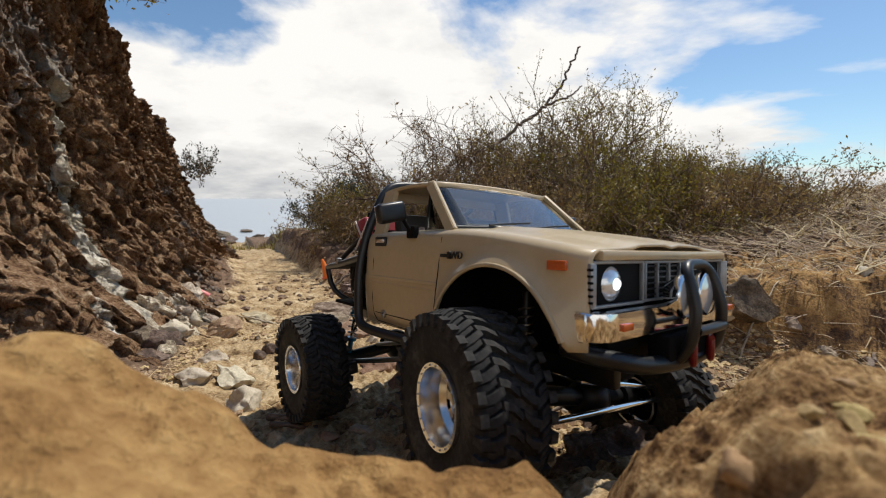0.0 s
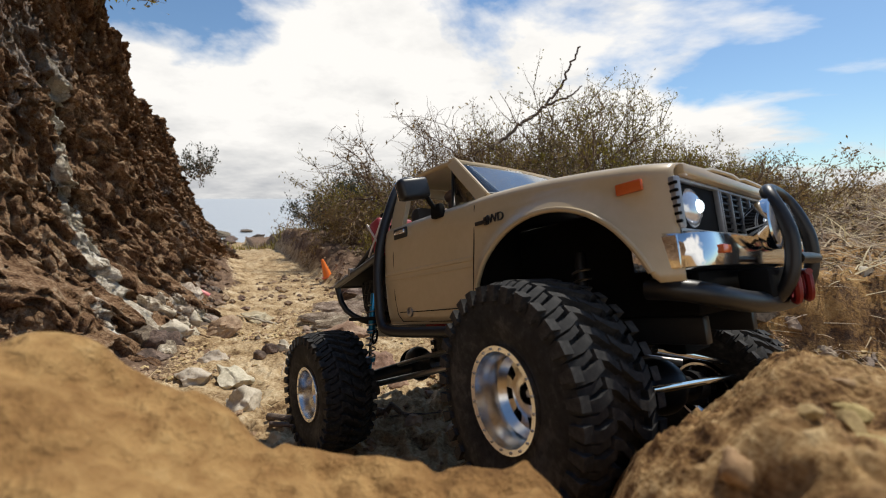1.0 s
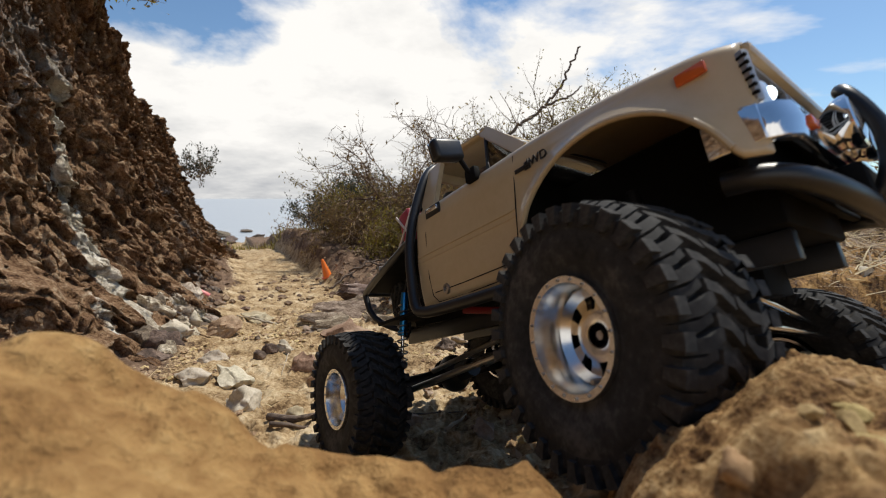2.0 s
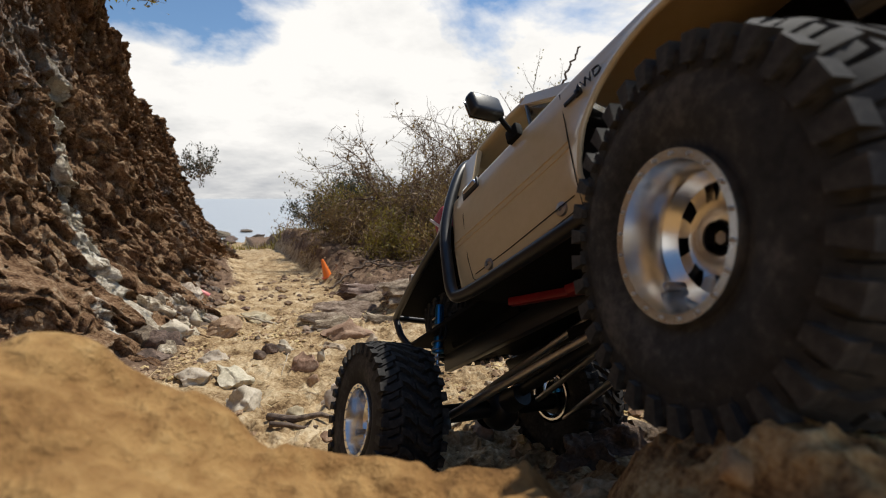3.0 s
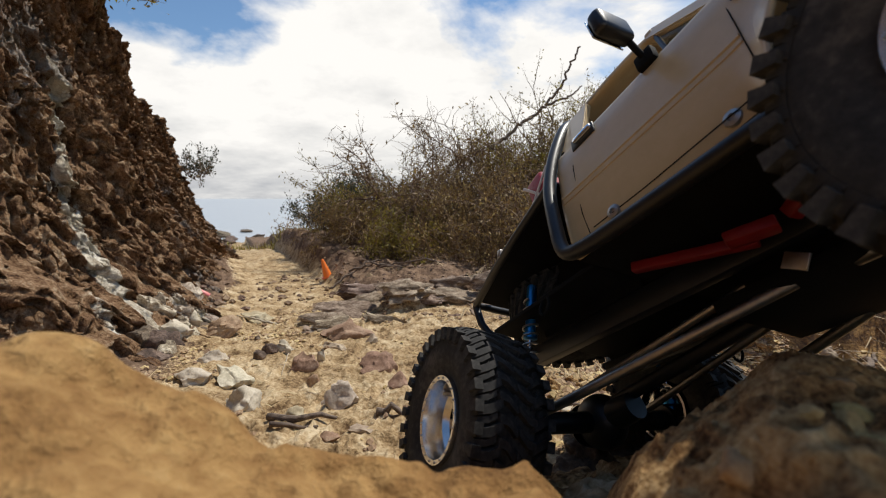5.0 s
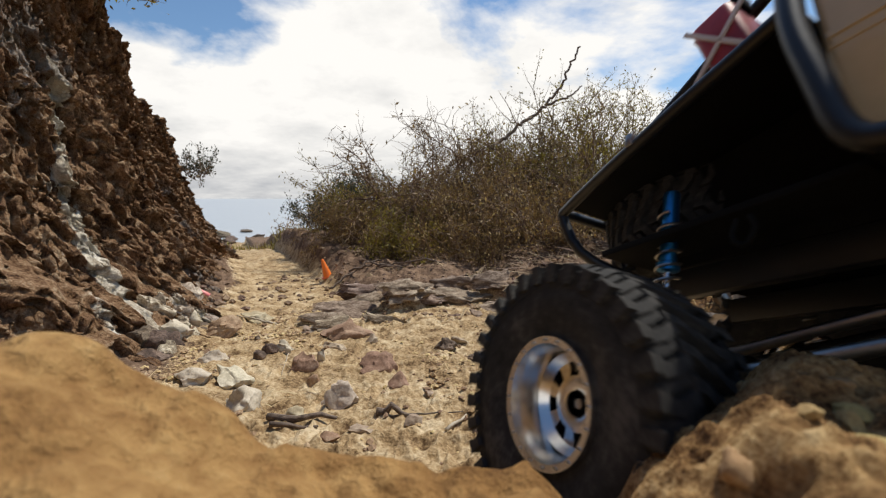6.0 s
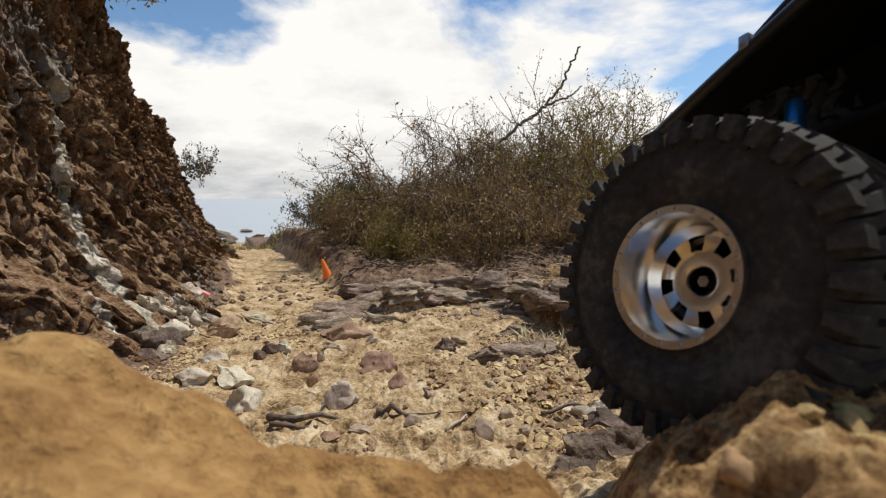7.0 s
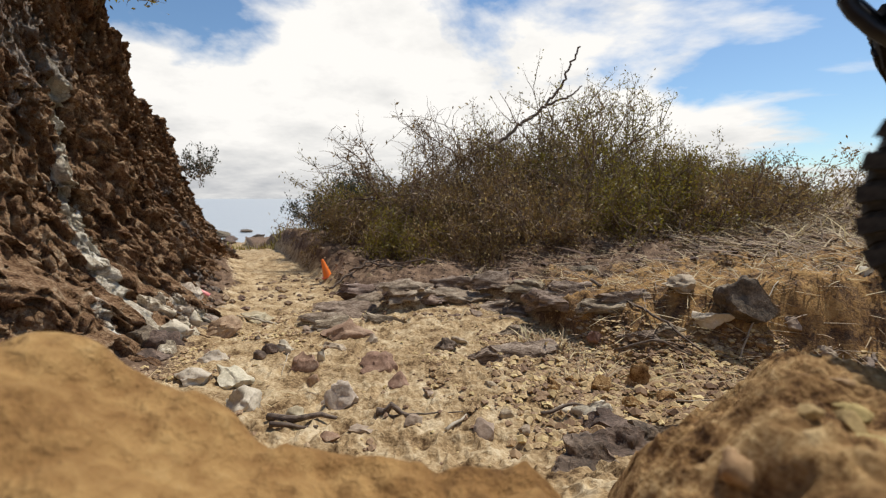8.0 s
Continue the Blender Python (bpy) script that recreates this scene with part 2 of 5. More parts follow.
def ground_height(x, y):
    z, sand, ochre = ground_base(x, y)
    x, y = np.asarray(x, float), np.asarray(y, float)
    rough = 0.45 + 0.75 * (1 - sand) * np.where(np.asarray(y) > 0.4, 1.35, 0.8)
    far = np.clip(y, 0.15, 6)
    z = z + rough * (0.010 * fbm(x * 11, y * 11, 0, 4, 11) * np.clip(far, .3, 3) + 0.0035 * fbm(x * 70, y * 70, 0, 3, 31) * np.clip(1.6 - 0.3 * far, .2, 1))
    z = z + (0.0012 * ridged(x * 160, y * 160, 0, 2, 77) + 0.004 * (1 - sand) * ridged(x * 34, y * 34, 0, 3, 78) + 0.0040 * sand * sstep(1.5, 0.7, y) * ridged(x * 52 + 0.4 * fbm(x * 20, y * 20, 0, 2, 75), y * 40, 0, 2, 79) + 0.0014 * sstep(1.1, 0.5, y) * ridged(x * 115, y * 100, 0, 1, 80)) * (y < 2.2) * sstep(0.12, 0.2, y)
    return z


def ground_at(x, y):
    return float(ground_height(np.array([x]), np.array([y]))[0]) + EZ


def build_ground():
    ys = np.concatenate([[-60, -20, -6, -3], np.linspace(-1.5, 0.015, 26), np.geomspace(0.02, 4.5, 620), np.geomspace(4.6, 40, 60), [60, 120, 400, 1500, 3500]])
    u = np.linspace(-1, 1, 720)
    core = np.sign(u) * np.abs(u) ** 1.15
    half = np.clip(0.16 + 1.3 * np.abs(ys), 0, 60)
    X = np.outer(half, core)
    ext = np.array([3, 8, 20, 60, 250, 3000.0])
    X = np.concatenate([-half[:, None] - ext[None, ::-1], X, half[:, None] + ext[None, :]], 1)
    Y = np.repeat(ys[:, None], X.shape[1], 1)
    z, sand, ochre = ground_base(X, Y)
    Z = ground_height(X, Y)
    me = grid_mesh("ground", X, Y, Z + EZ, MAT_GROUND, {"sand": sand, "ochre": ochre * 0.9})
    tagged(new("ground", me), "pale sandy gully track between brown earth banks", "ground", kind="structure")


build_ground()


# ---- cliff ----
def build_cliff():
    ys = np.concatenate([np.linspace(-1.2, 0.25, 40), np.linspace(0.255, 1.9, 560), np.linspace(1.91, 3.6, 170)])
    hs = np.concatenate([np.linspace(-0.06, 1.0, 400), 1 + np.linspace(0.01, 0.12, 10)])
    Y, Hh = np.meshgrid(ys, hs, indexing="ij")
    base = np.interp(Y, [-1.2, 0, .3, .54, .966, 1.37, 2, 3, 3.6], [-.50, -.40, -.375, -.395, -.57, -.82, -1.17, -1.72, -2.1])
    zb = np.interp(Y, [-1.2, 0, .54, 1, 1.4, 3, 3.6], [-.24, -.24, -.25, -.28, -.31, -.46, -.52])
    zt = np.interp(Y, [-1.2, .9, 1.05, 1.2, 1.35, 1.6, 1.9, 2.2, 2.45, 2.6, 2.8, 3.1, 3.6], [.75, .72, .64, .50, .42, .37, .31, .24, .17, .06, -.14, -.36, -.55])
    zt = zt + 0.02 * fbm(Y * 9, 0.3, 0, 3, 3)
    hc = np.clip(Hh, 0, 1)
    Z = zb + Hh.clip(max=1) * (zt - zb)
    height = (Z - zb)
    # talus below, steeper face above
    lean = 0.30 * (1 - np.exp(-height * 4.2)) + 0.10 * height
    lean = lean - 0.05 * sstep(0.45, 0.75, height) * sstep(0.9, 1.2, Y)
    X = base - lean
    over = np.clip(Hh - 1, 0, 1)
    X = X - over * 22
    face = 1 - sstep(0, 0.03, over)
    flow = Y * 1.0 + 0.35 * Z + 0.05 * fbm(Y * 5, Z * 5, 0, 3, 8)
    rill = ridged(flow * 13, Z * 2.6, 0, 3, 21)
    warp = 0.02 * fbm(Y * 20, Z * 20, 1.0, 2, 33)
    lump = fbm(Y * 17, Z * 15, 0, 4, 41)
    nodule = ridged((Y + warp) * 30, (Z + warp) * 24, 0.5, 3, 51)
    crumb = ridged((Y + warp) * 70, (Z - warp) * 48, 0.5, 2, 55)
    big = fbm(Y * 3.2, Z * 2.6, 0, 3, 61)
    growth = np.clip(0.58 + Y * 0.46, 0.5, 1.5)
    disp = growth * (0.034 * big + 0.024 * rill + 0.014 * lump + 0.013 * nodule + 0.011 * crumb + 0.006 * ridged(Y * 130, Z * 95, 0, 2, 71))
    X = X + 0.012 + disp * (face + 0.3)
    Y2 = Y - 0.6 * disp * face
    Z = Z + (0.012 * fbm(Y * 21, Z * 21, 4.0, 3, 81) + 0.008 * growth * ridged(Y * 55, Z * 40, 3.0, 2, 83)) * face + 0.03 * over * 3 * fbm(Y * 8, X * 8, 0, 3, 14)
    # white mineral runs
    def run(zs, yy, w, seed, shift=0.0):
        c = np.interp(Z, zs, yy) + shift + 0.016 * fbm(Z * 9, 0.0, seed, 3, seed)
        k = np.exp(-((Y - c) / (w * (0.75 + 0.5 * vnoise(Z * 16, 0.0, 0, seed + 5)))) ** 2)
        return k * sstep(zs[-1] + .02, zs[-1] - 0.03, Z)
    streak_z, streak_y = [-.24, -.18, -.135, 0, .26, .42], [.52, .545, .575, .655, .80, .84]
    salt = 1.75 * run(streak_z, streak_y, 0.024, 3, 0.02) + 0.8 * run(streak_z[:4], streak_y[:4], 0.012, 7, 0.05) + 0.6 * run(streak_z, streak_y, 0.010, 9, -0.045)
    salt = salt * (0.66 + 0.75 * fbm(Y * 40, Z * 9, 0, 4, 95))
    low = sstep(0.14, 0.02, height) * sstep(0.45, 0.6, Y) * sstep(1.05, 0.8, Y)
    salt = salt + low * (0.30 + 0.85 * fbm(Y * 14, Z * 14, 0, 4, 99))
    grey = sstep(0.15, 0.6, fbm(Y * 4, Z * 4, 2.0, 3, 91)) * 0.5
    me = grid_mesh("cliff", X, Y2 * DEEP, Z + EZ, MAT_CLIFF, {"salt": salt, "grey": grey})
    tagged(new("cliff", me), "eroded red-brown clay bank with pale mineral streaks", "cliff", kind="structure")


build_cliff()


# ---- boulder of soft ochre clay beside the lens ----
def boulder_top(xs, ys):
    xs, ys = np.asarray(xs, float), np.asarray(ys, float)
    s = 0.1 * xs / np.maximum(ys, 0.07)
    top = np.interp(s, [.02, .036, .043, .0495, .063, .082, .094, .106, .16, .3], [-.14, -.10, -.083, -.069, -.0565, -.0435, -.0445, -.047, -.054, -.060])
    z = top * np.where(ys > 0.1, ys / 0.1, 1) - 0.05 * np.clip(0.1 - ys, 0, 1)
    z = z - 0.25 * np.clip(ys - 0.165, 0, 1) - 0.30 * np.clip(xs - 0.26, 0, 1)
    z = z + 0.0030 * fbm(xs * 70, ys * 70, 0, 4, 5) + 0.0017 * ridged(xs * 210, ys * 210, 0, 3, 9) + 0.004 * vnoise(xs * 34, ys * 34, 0, 3) + 0.0022 * ridged(xs * 75, ys * 75, 0, 2, 12)
    return z


def build_boulder():
    xs, ys = np.meshgrid(np.linspace(0.02, 0.34, 330), np.linspace(0.015, 0.26, 250))
    z = boulder_top(xs, ys)
    ob = new("clay_boulder", grid_mesh("clay_boulder", xs, ys, z + EZ, MAT_BOULDER))
    tagged(ob, "weathered lump of ochre clay at the edge of the track", "rock")


build_boulder()


# ---- sea ----
def build_sea():
    m = bpy.data.materials.new("sea_water")
    m.use_nodes = True
    nt = m.node_tree
    b = nt.nodes["Principled BSDF"]
    b.inputs["Base Color"].default_value = (0.40, 0.43, 0.45, 1)
    b.inputs["Roughness"].default_value = 0.4
    co = nt.nodes.new("ShaderNodeTexCoord")
    mp = nt.nodes.new("ShaderNodeMapping")
    mp.inputs["Scale"].default_value = (0.35, 1.4, 1)
    nt.links.new(co.outputs["Object"], mp.inputs[0])
    n = node(nt, "ShaderNodeTexNoise", Scale=1.1, Detail=6.0, Roughness=0.6)
    nt.links.new(mp.outputs[0], n.inputs[0])
    bp = node(nt, "ShaderNodeBump", Strength=0.8, Distance=0.12)
    nt.links.new(n.outputs[0], bp.inputs["Height"])
    nt.links.new(bp.outputs[0], b.inputs["Normal"])
    xs = np.concatenate([[-4000, -1000], np.linspace(-300, 200, 120), [1000, 4000]])
    ys = np.concatenate([np.geomspace(11, 400, 140), [1000, 4500]])
    X, Y = np.meshgrid(xs, ys)
    Z = EZ - 1.62 + 0.03 * fbm(X * 0.5, Y * 0.9, 0, 3, 4) * (Y < 300)
    tagged(new("sea", grid_mesh("sea", X, Y, Z, m)), "calm pale grey sea under bright cloud", "water", kind="structure")


build_sea()


# ---- building helpers ----
def part(name, bm, mat, parent, label="", smooth=True, recalc=True):
    """Link a bmesh as one mesh object under a thing or a part."""
    if recalc:
        bmesh.ops.recalc_face_normals(bm, faces=bm.faces[:])
    me = bpy.data.meshes.new(name)
    bm.to_mesh(me)
    bm.free()
    me.materials.append(mat)
    if smooth:
        me.shade_smooth()
        me.set_sharp_from_angle(angle=radians(38))
    ob = new(name, me)
    ob.parent = parent
    if label:
        ob["label"] = label
    return ob


def thing(name, label, category, group="", m=None):
    ob = new(name)
    ob.empty_display_size = 0.02
    if m is not None:
        ob.matrix_basis = m
    return tagged(ob, label, category, group)


def box(bm, c, s, rot=(0, 0, 0), bevel=0.0, seg=2):
    """A box of size s round c, with rounded edges."""
    r = bmesh.ops.create_cube(bm, size=1.0, matrix=Matrix.LocRotScale(c, Euler([radians(a) for a in rot]), s))
    if bevel:
        edges = list({e for v in r["verts"] for e in v.link_edges})
        bmesh.ops.bevel(bm, geom=edges, offset=bevel, segments=seg, affect="EDGES", profile=0.5)
    return bm


def tube(bm, pts, r, n=10, taper=1.0, caps=True, rounds=0):
    """A round bar along points; rounds: how often its corners are cut."""
    P = [Vector(p) for p in pts]
    for _ in range(rounds):
        Q = [P[0]]
        for a, b in zip(P[:-1], P[1:]):
            Q += [a.lerp(b, 0.25), a.lerp(b, 0.75)]
        P = Q + [P[-1]]
    rings, prev = [], None
    for i, p in enumerate(P):
        d = (P[min(i + 1, len(P) - 1)] - P[max(i - 1, 0)]).normalized()
        if prev is None:
            side = d.orthogonal().normalized()
        else:
            side = (prev - d * prev.dot(d)).normalized()
        prev = side
        up = d.cross(side)
        k = r * (1 + (taper - 1) * i / max(1, len(P) - 1))
        rings.append([bm.verts.new(p + k * (math.cos(2 * math.pi * j / n) * side + math.sin(2 * math.pi * j / n) * up)) for j in range(n)])
    for a, b in zip(rings[:-1], rings[1:]):
        for j in range(n):
            bm.faces.new((a[j], a[(j + 1) % n], b[(j + 1) % n], b[j]))
    if caps:
        bm.faces.new(rings[0][::-1])
        bm.faces.new(rings[-1])
    return bm


def lathe(bm, profile, n=48, axis="Y", c=(0, 0, 0), close=False):
    """Turn a profile of (radius, along) round an axis."""
    rings = []
    for k in range(n):
        a = 2 * math.pi * k / n
        ring = []
        for r, t in profile:
            u, v = r * math.cos(a), r * math.sin(a)
            p = {"Y": (u, t, v), "X": (t, u, v), "Z": (u, v, t)}[axis]
            ring.append(bm.verts.new((p[0] + c[0], p[1] + c[1], p[2] + c[2])))
        rings.append(ring)
    m = len(profile)
    for k in range(n):
        a, b = rings[k], rings[(k + 1) % n]
        for i in range(m if close else m - 1):
            j = (i + 1) % m
            bm.faces.new((a[i], b[i], b[j], a[j]))
    bmesh.ops.remove_doubles(bm, verts=bm.verts[:], dist=1e-6)
    return bm


def prism(bm, outline, y0, y1):
    """A plate: an outline of (x, z) from y0 to y1."""
    a = [bm.verts.new((x, y0, z)) for x, z in outline]
    b = [bm.verts.new((x, y1, z)) for x, z in outline]
    n = len(a)
    bm.faces.new(a)
    bm.faces.new(b[::-1])
    for i in range(n):
        bm.faces.new((a[i], b[i], b[(i + 1) % n], a[(i + 1) % n]))
    return bm


def B():
    return bmesh.new()


# ---- truck materials ----
TAN = material("tan_paint", [(0.3, (0.46, 0.348, 0.195)), (0.5, (0.50, 0.382, 0.22)), (0.7, (0.54, 0.415, 0.248))], 24, rough=(0.26, 0.40), coat=0.35, bump=0.03, bump_dist=0.0005)
RUBBER = material("tyre_rubber", [(0.36, (0.016, 0.0155, 0.015)), (0.5, (0.034, 0.0325, 0.031)), (0.64, (0.085, 0.078, 0.070))], 42, spec=0.22, rough=(0.72, 0.92), bump=0.25, bump_dist=0.0008)
BLACK = plain("black_steel", (0.010, 0.010, 0.011), 0.40, vary=0.4)
BLACKMATT = plain("black_plastic", (0.004, 0.004, 0.004), 0.8, vary=0.4)
BLACKMATT.node_tree.nodes["Principled BSDF"].inputs["Specular IOR Level"].default_value = 0.15
ALLOY = plain("brushed_alloy", (0.80, 0.79, 0.77), 0.22, metal=1.0, vary=0.05, scale=60, bump=0.0)
CHROME = plain("chrome", (0.86, 0.86, 0.86), 0.09, metal=1.0, vary=0.03)
STEEL = plain("worn_steel", (0.42, 0.40, 0.38), 0.38, metal=1.0, vary=0.2)
RED = plain("red_paint", (0.19, 0.009, 0.010), 0.4, vary=0.15)
REDCAN = material("red_can", [(0.3, (0.24, 0.02, 0.03)), (0.7, (0.36, 0.04, 0.05))], 50, rough=(0.4, 0.6))
BLUE = plain("blue_anodised", (0.03, 0.22, 0.48), 0.3, metal=0.85, vary=0.1)
AMBER = plain("amber_lens", (0.55, 0.10, 0.015), 0.2, coat=0.6)
LENS = plain("lamp_lens", (0.80, 0.84, 0.88), 0.08, metal=0.55, coat=1.0, vary=0.05)
LAMP_ON = plain("lit_bulb", (0.85, 0.95, 1.0), 0.1, emit=2.2, vary=0.0)
GREYTRIM = plain("grey_bezel", (0.30, 0.31, 0.32), 0.35, metal=0.4)
GREYPLATE = plain("grey_plate", (0.05, 0.052, 0.057), 0.55)
DOLL = plain("doll_dark", (0.10, 0.07, 0.055), 0.7, vary=0.3)
PALE_STRAP = plain("pale_strap", (0.62, 0.55, 0.50), 0.6)
SEATCLOTH = plain("seat_vinyl", (0.05, 0.045, 0.04), 0.6)


def glass(name, tint, rough=0.03):
    m = bpy.data.materials.new(name)
    m.use_nodes = True
    nt = m.node_tree
    b = nt.nodes["Principled BSDF"]
    b.inputs["Base Color"].default_value = (*tint, 1)
    b.inputs["Roughness"].default_value = rough
    b.inputs["Transmission Weight"].default_value = 1.0
    b.inputs["IOR"].default_value = 1.75
    return m


GLASS = glass("window_glass", (0.85, 0.90, 0.93))

# ---- truck ----
MM = 0.001
WIDE = 170.0          # body width
truck = thing("model_truck", "tan scale model pickup with black tube bed crawling over rocks", "model truck")


def side_y(z):
    return float(np.interp(z, [-12, -9, 4, 23, 26, 50, 58, 66], [5, 3.2, 1.2, 0.2, 0.6, 2.2, 4.2, 8]))


ARCH = (126.5, -9.0, 50.5)


def low_z(x):
    dx = x - ARCH[0]
    base = -10.0 if x < ARCH[0] else 4.0
    if abs(dx) < ARCH[2]:
        return max(base, ARCH[1] + math.sqrt(ARCH[2] ** 2 - dx * dx))
    return base


def hood_z(x):
    t = max(0.0, (x - 76) / 110)
    return 64.5 - 13.5 * t ** 1.6


def flare(x, z):
    r = math.hypot(x - ARCH[0], z - ARCH[1])
    e = max(0.0, r - ARCH[2])
    return 6.0 * math.exp(-(e / 7.0) ** 1.4) * (1.0 if z > -9 else 0.5)


def nose_in(x):
    return 7.0 * max(0.0, (x - 166) / 20) ** 2.2


def build_body():
    bm = B()
    xs = sorted(set([-27 + 2.1 * i for i in range(102)] + [ARCH[0] - 46.9, ARCH[0] + 46.9, ARCH[0] - 46, ARCH[0] + 46]))
    xs = [x for x in xs if x <= 184.5]
    for mirror in (0, 1):
        rows = []
        for x in xs:
            zl, zt = low_z(x), hood_z(x)
            row = []
            zs = zt - 7.0
            for i in range(17):
                z = zl + (zs - zl) * (i / 16) ** 0.9
                row.append((x, side_y(z) * 0.9 - flare(x, z) + nose_in(x), z))
            ys = row[-1][1]
            for i in range(1, 6):
                a = math.pi / 2 * i / 5
                row.append((x, ys + 8.5 * (1 - math.cos(a)), zs + 6.2 * math.sin(a)))
            if x >= 74:
                y0, z0 = row[-1][1], row[-1][2]
                for i in range(1, 9):
                    t = i / 8
                    crown = 2.2 * math.sin(math.pi / 2 * t) + (1.3 if 0.45 < t < 0.95 else 0.0)
                    row.append((x, y0 + (WIDE / 2 - y0) * t, z0 + crown))
            rows.append([bm.verts.new((p[0] * MM, (WIDE - p[1] if mirror else p[1]) * MM, p[2] * MM)) for p in row])
        for a, b in zip(rows[:-1], rows[1:]):
            for i in range(min(len(a), len(b)) - 1):
                f = (a[i], b[i], b[i + 1], a[i + 1])
                bm.faces.new(f[::-1] if mirror else f)
    bmesh.ops.remove_doubles(bm, verts=bm.verts[:], dist=2e-5)
    ob = part("body", bm, TAN, truck, "tan painted cab sides, wings and bonnet")
    sol = ob.modifiers.new("thickness", "SOLIDIFY")
    sol.thickness, sol.offset = 0.0014, -1
    return ob


body = build_body()


def bx(name, mat, c, s, rot=(0, 0, 0), bevel=0.6, parent=None, label="", seg=2):
    return part(name, box(B(), [v * MM for v in c], [v * MM for v in s], rot, bevel * MM, seg), mat, parent or truck, label)


def tb(name, mat, pts, r, parent=None, label="", n=10, rounds=2, taper=1.0):
    return part(name, tube(B(), [[v * MM for v in p] for p in pts], r * MM, n, taper, rounds=rounds), mat, parent or truck, label)


def flip(p):
    return (p[0], WIDE - p[1], p[2])


# cab top: roof, pillars, glass
def build_cab():
    bm = B()
    g = []
    for i in range(17):
        u = -1 + 2 * i / 16
        row = []
        for j in range(17):
            v = -1 + 2 * j / 16
            x = 5 + 35 * u
            y = WIDE / 2 + 66 * v
            z = 105.5 - 2.2 * u * u - 1.8 * v * v - 2.6 * abs(v) ** 10 - 1.6 * abs(u) ** 10
            row.append(bm.verts.new((x * MM, y * MM, z * MM)))
        g.append(row)
    for a, b in zip(g[:-1], g[1:]):
        for j in range(16):
            bm.faces.new((a[j], b[j], b[j + 1], a[j + 1]))
    roof = part("roof", bm, TAN, truck)
    sol = roof.modifiers.new("thickness", "SOLIDIFY")
    sol.thickness, sol.offset = 0.003, -1
    for m in (0, 1):
        f = flip if m else (lambda p: p)

        def bar(name, pts, w, d, mat=TAN):
            # a flat post between two points
            a, b = Vector(f(pts[0])) * MM, Vector(f(pts[1])) * MM
            bm = B()
            n = (b - a).normalized()
            lx = Vector((1, 0, 0))
            lx = (lx - n * lx.dot(n)).normalized()
            ly = n.cross(lx)
            vs = []
            for p in (a, b):
                vs.append([bm.verts.new(p + lx * w * MM * sx + ly * d * MM * sy) for sx, sy in ((-.5, -.5), (.5, -.5), (.5, .5), (-.5, .5))])
            for k in range(4):
                bm.faces.new((vs[0][k], vs[0][(k + 1) % 4], vs[1][(k + 1) % 4], vs[1][k]))
            bm.faces.new(vs[0][::-1])
            bm.faces.new(vs[1])
            bmesh.ops.bevel(bm, geom=bm.edges[:], offset=0.0006, segments=2, affect="EDGES")
            return part(name, bm, mat, truck)
        bar("front_pillar", ((78, 9.5, 61), (38, 20.5, 98.5)), 8, 4)
        bar("rear_pillar", ((-18, 8.5, 61), (-18, 20, 98.5)), 18, 4)
        bar("roof_rail", ((40, 20, 97.5), (-28, 20, 97.5)), 5, 5)
        bar("window_divider", ((47, 10, 61), (41, 18.5, 94)), 2.2, 2, BLACK)
        bar("window_seal", ((-8, 9.2, 64.2), (72, 9.2, 64.2)), 2.0, 1.6, BLACK)
        # quarter light
        bm = B()
        a = [(70, 11, 64.5), (48, 11, 64.5), (41, 19, 93), (39, 19.5, 94)]
        bm.faces.new([bm.verts.new(Vector(f(p)) * MM) for p in a])
        q = part("quarter_light", bm, GLASS, truck, "small clear quarter window")
        q.modifiers.new("thickness", "SOLIDIFY").thickness = 0.0008
        q.visible_shadow = False
    bx("roof_header", TAN, (38.5, 85, 98.6), (5, 134, 4), bevel=1.2)
    bx("dashboard", BLACKMATT, (64, 85, 55), (22, 146, 14), bevel=3)
    bm = B()
    n = 10
    g = []
    for i in range(n + 1):
        t = i / n
        row = []
        for j in range(n + 1):
            v = -1 + 2 * j / n
            half = 74 - 10.5 * t
            row.append(bm.verts.new(((77 - 39 * t + 5 * (1 - v * v)) * MM, (85 + half * v) * MM, (64.5 + 34.5 * t) * MM)))
        g.append(row)
    for a, b in zip(g[:-1], g[1:]):
        for j in range(n):
            bm.faces.new((a[j], b[j], b[j + 1], a[j + 1]))
    ws = part("windscreen", bm, GLASS, truck, "clear curved windscreen reflecting clouds")
    ws.modifiers.new("thickness", "SOLIDIFY").thickness = 0.001
    ws.visible_shadow = False
    tb("windscreen_seal", BLACK, [(78, 12, 64.8), (83, 50, 65.6), (84, 85, 66), (83, 120, 65.6), (78, 158, 64.8)], 1.1, rounds=1)
    tb("wiper", BLACK, [(83, 38, 67), (81, 60, 69), (79, 84, 70.5)], 0.8, label="thin black wiper", rounds=0)
    tb("wiper", BLACK, [(83, 88, 67), (81, 110, 69), (79, 132, 70.5)], 0.8, label="thin black wiper", rounds=0)
    bx("back_wall", BLACKMATT, (-26, 85, 28), (3, 156, 76), bevel=0.8)
    bx("back_window_frame", TAN, (-26, 85, 95), (3, 132, 8), bevel=0.8)
    for y in (32, 138):
        bx("seat", SEATCLOTH, (4, 85 + (y - 85) * 0.7, 22), (40, 46, 16), bevel=5)
        bx("seat_back", SEATCLOTH, (-15, 85 + (y - 85) * 0.7, 52), (13, 46, 56), (0, -10, 0), bevel=5)
    for y in (9, 161):
        bx("door_lining", BLACKMATT, (22, y, 26), (84, 2, 70), bevel=0.6)
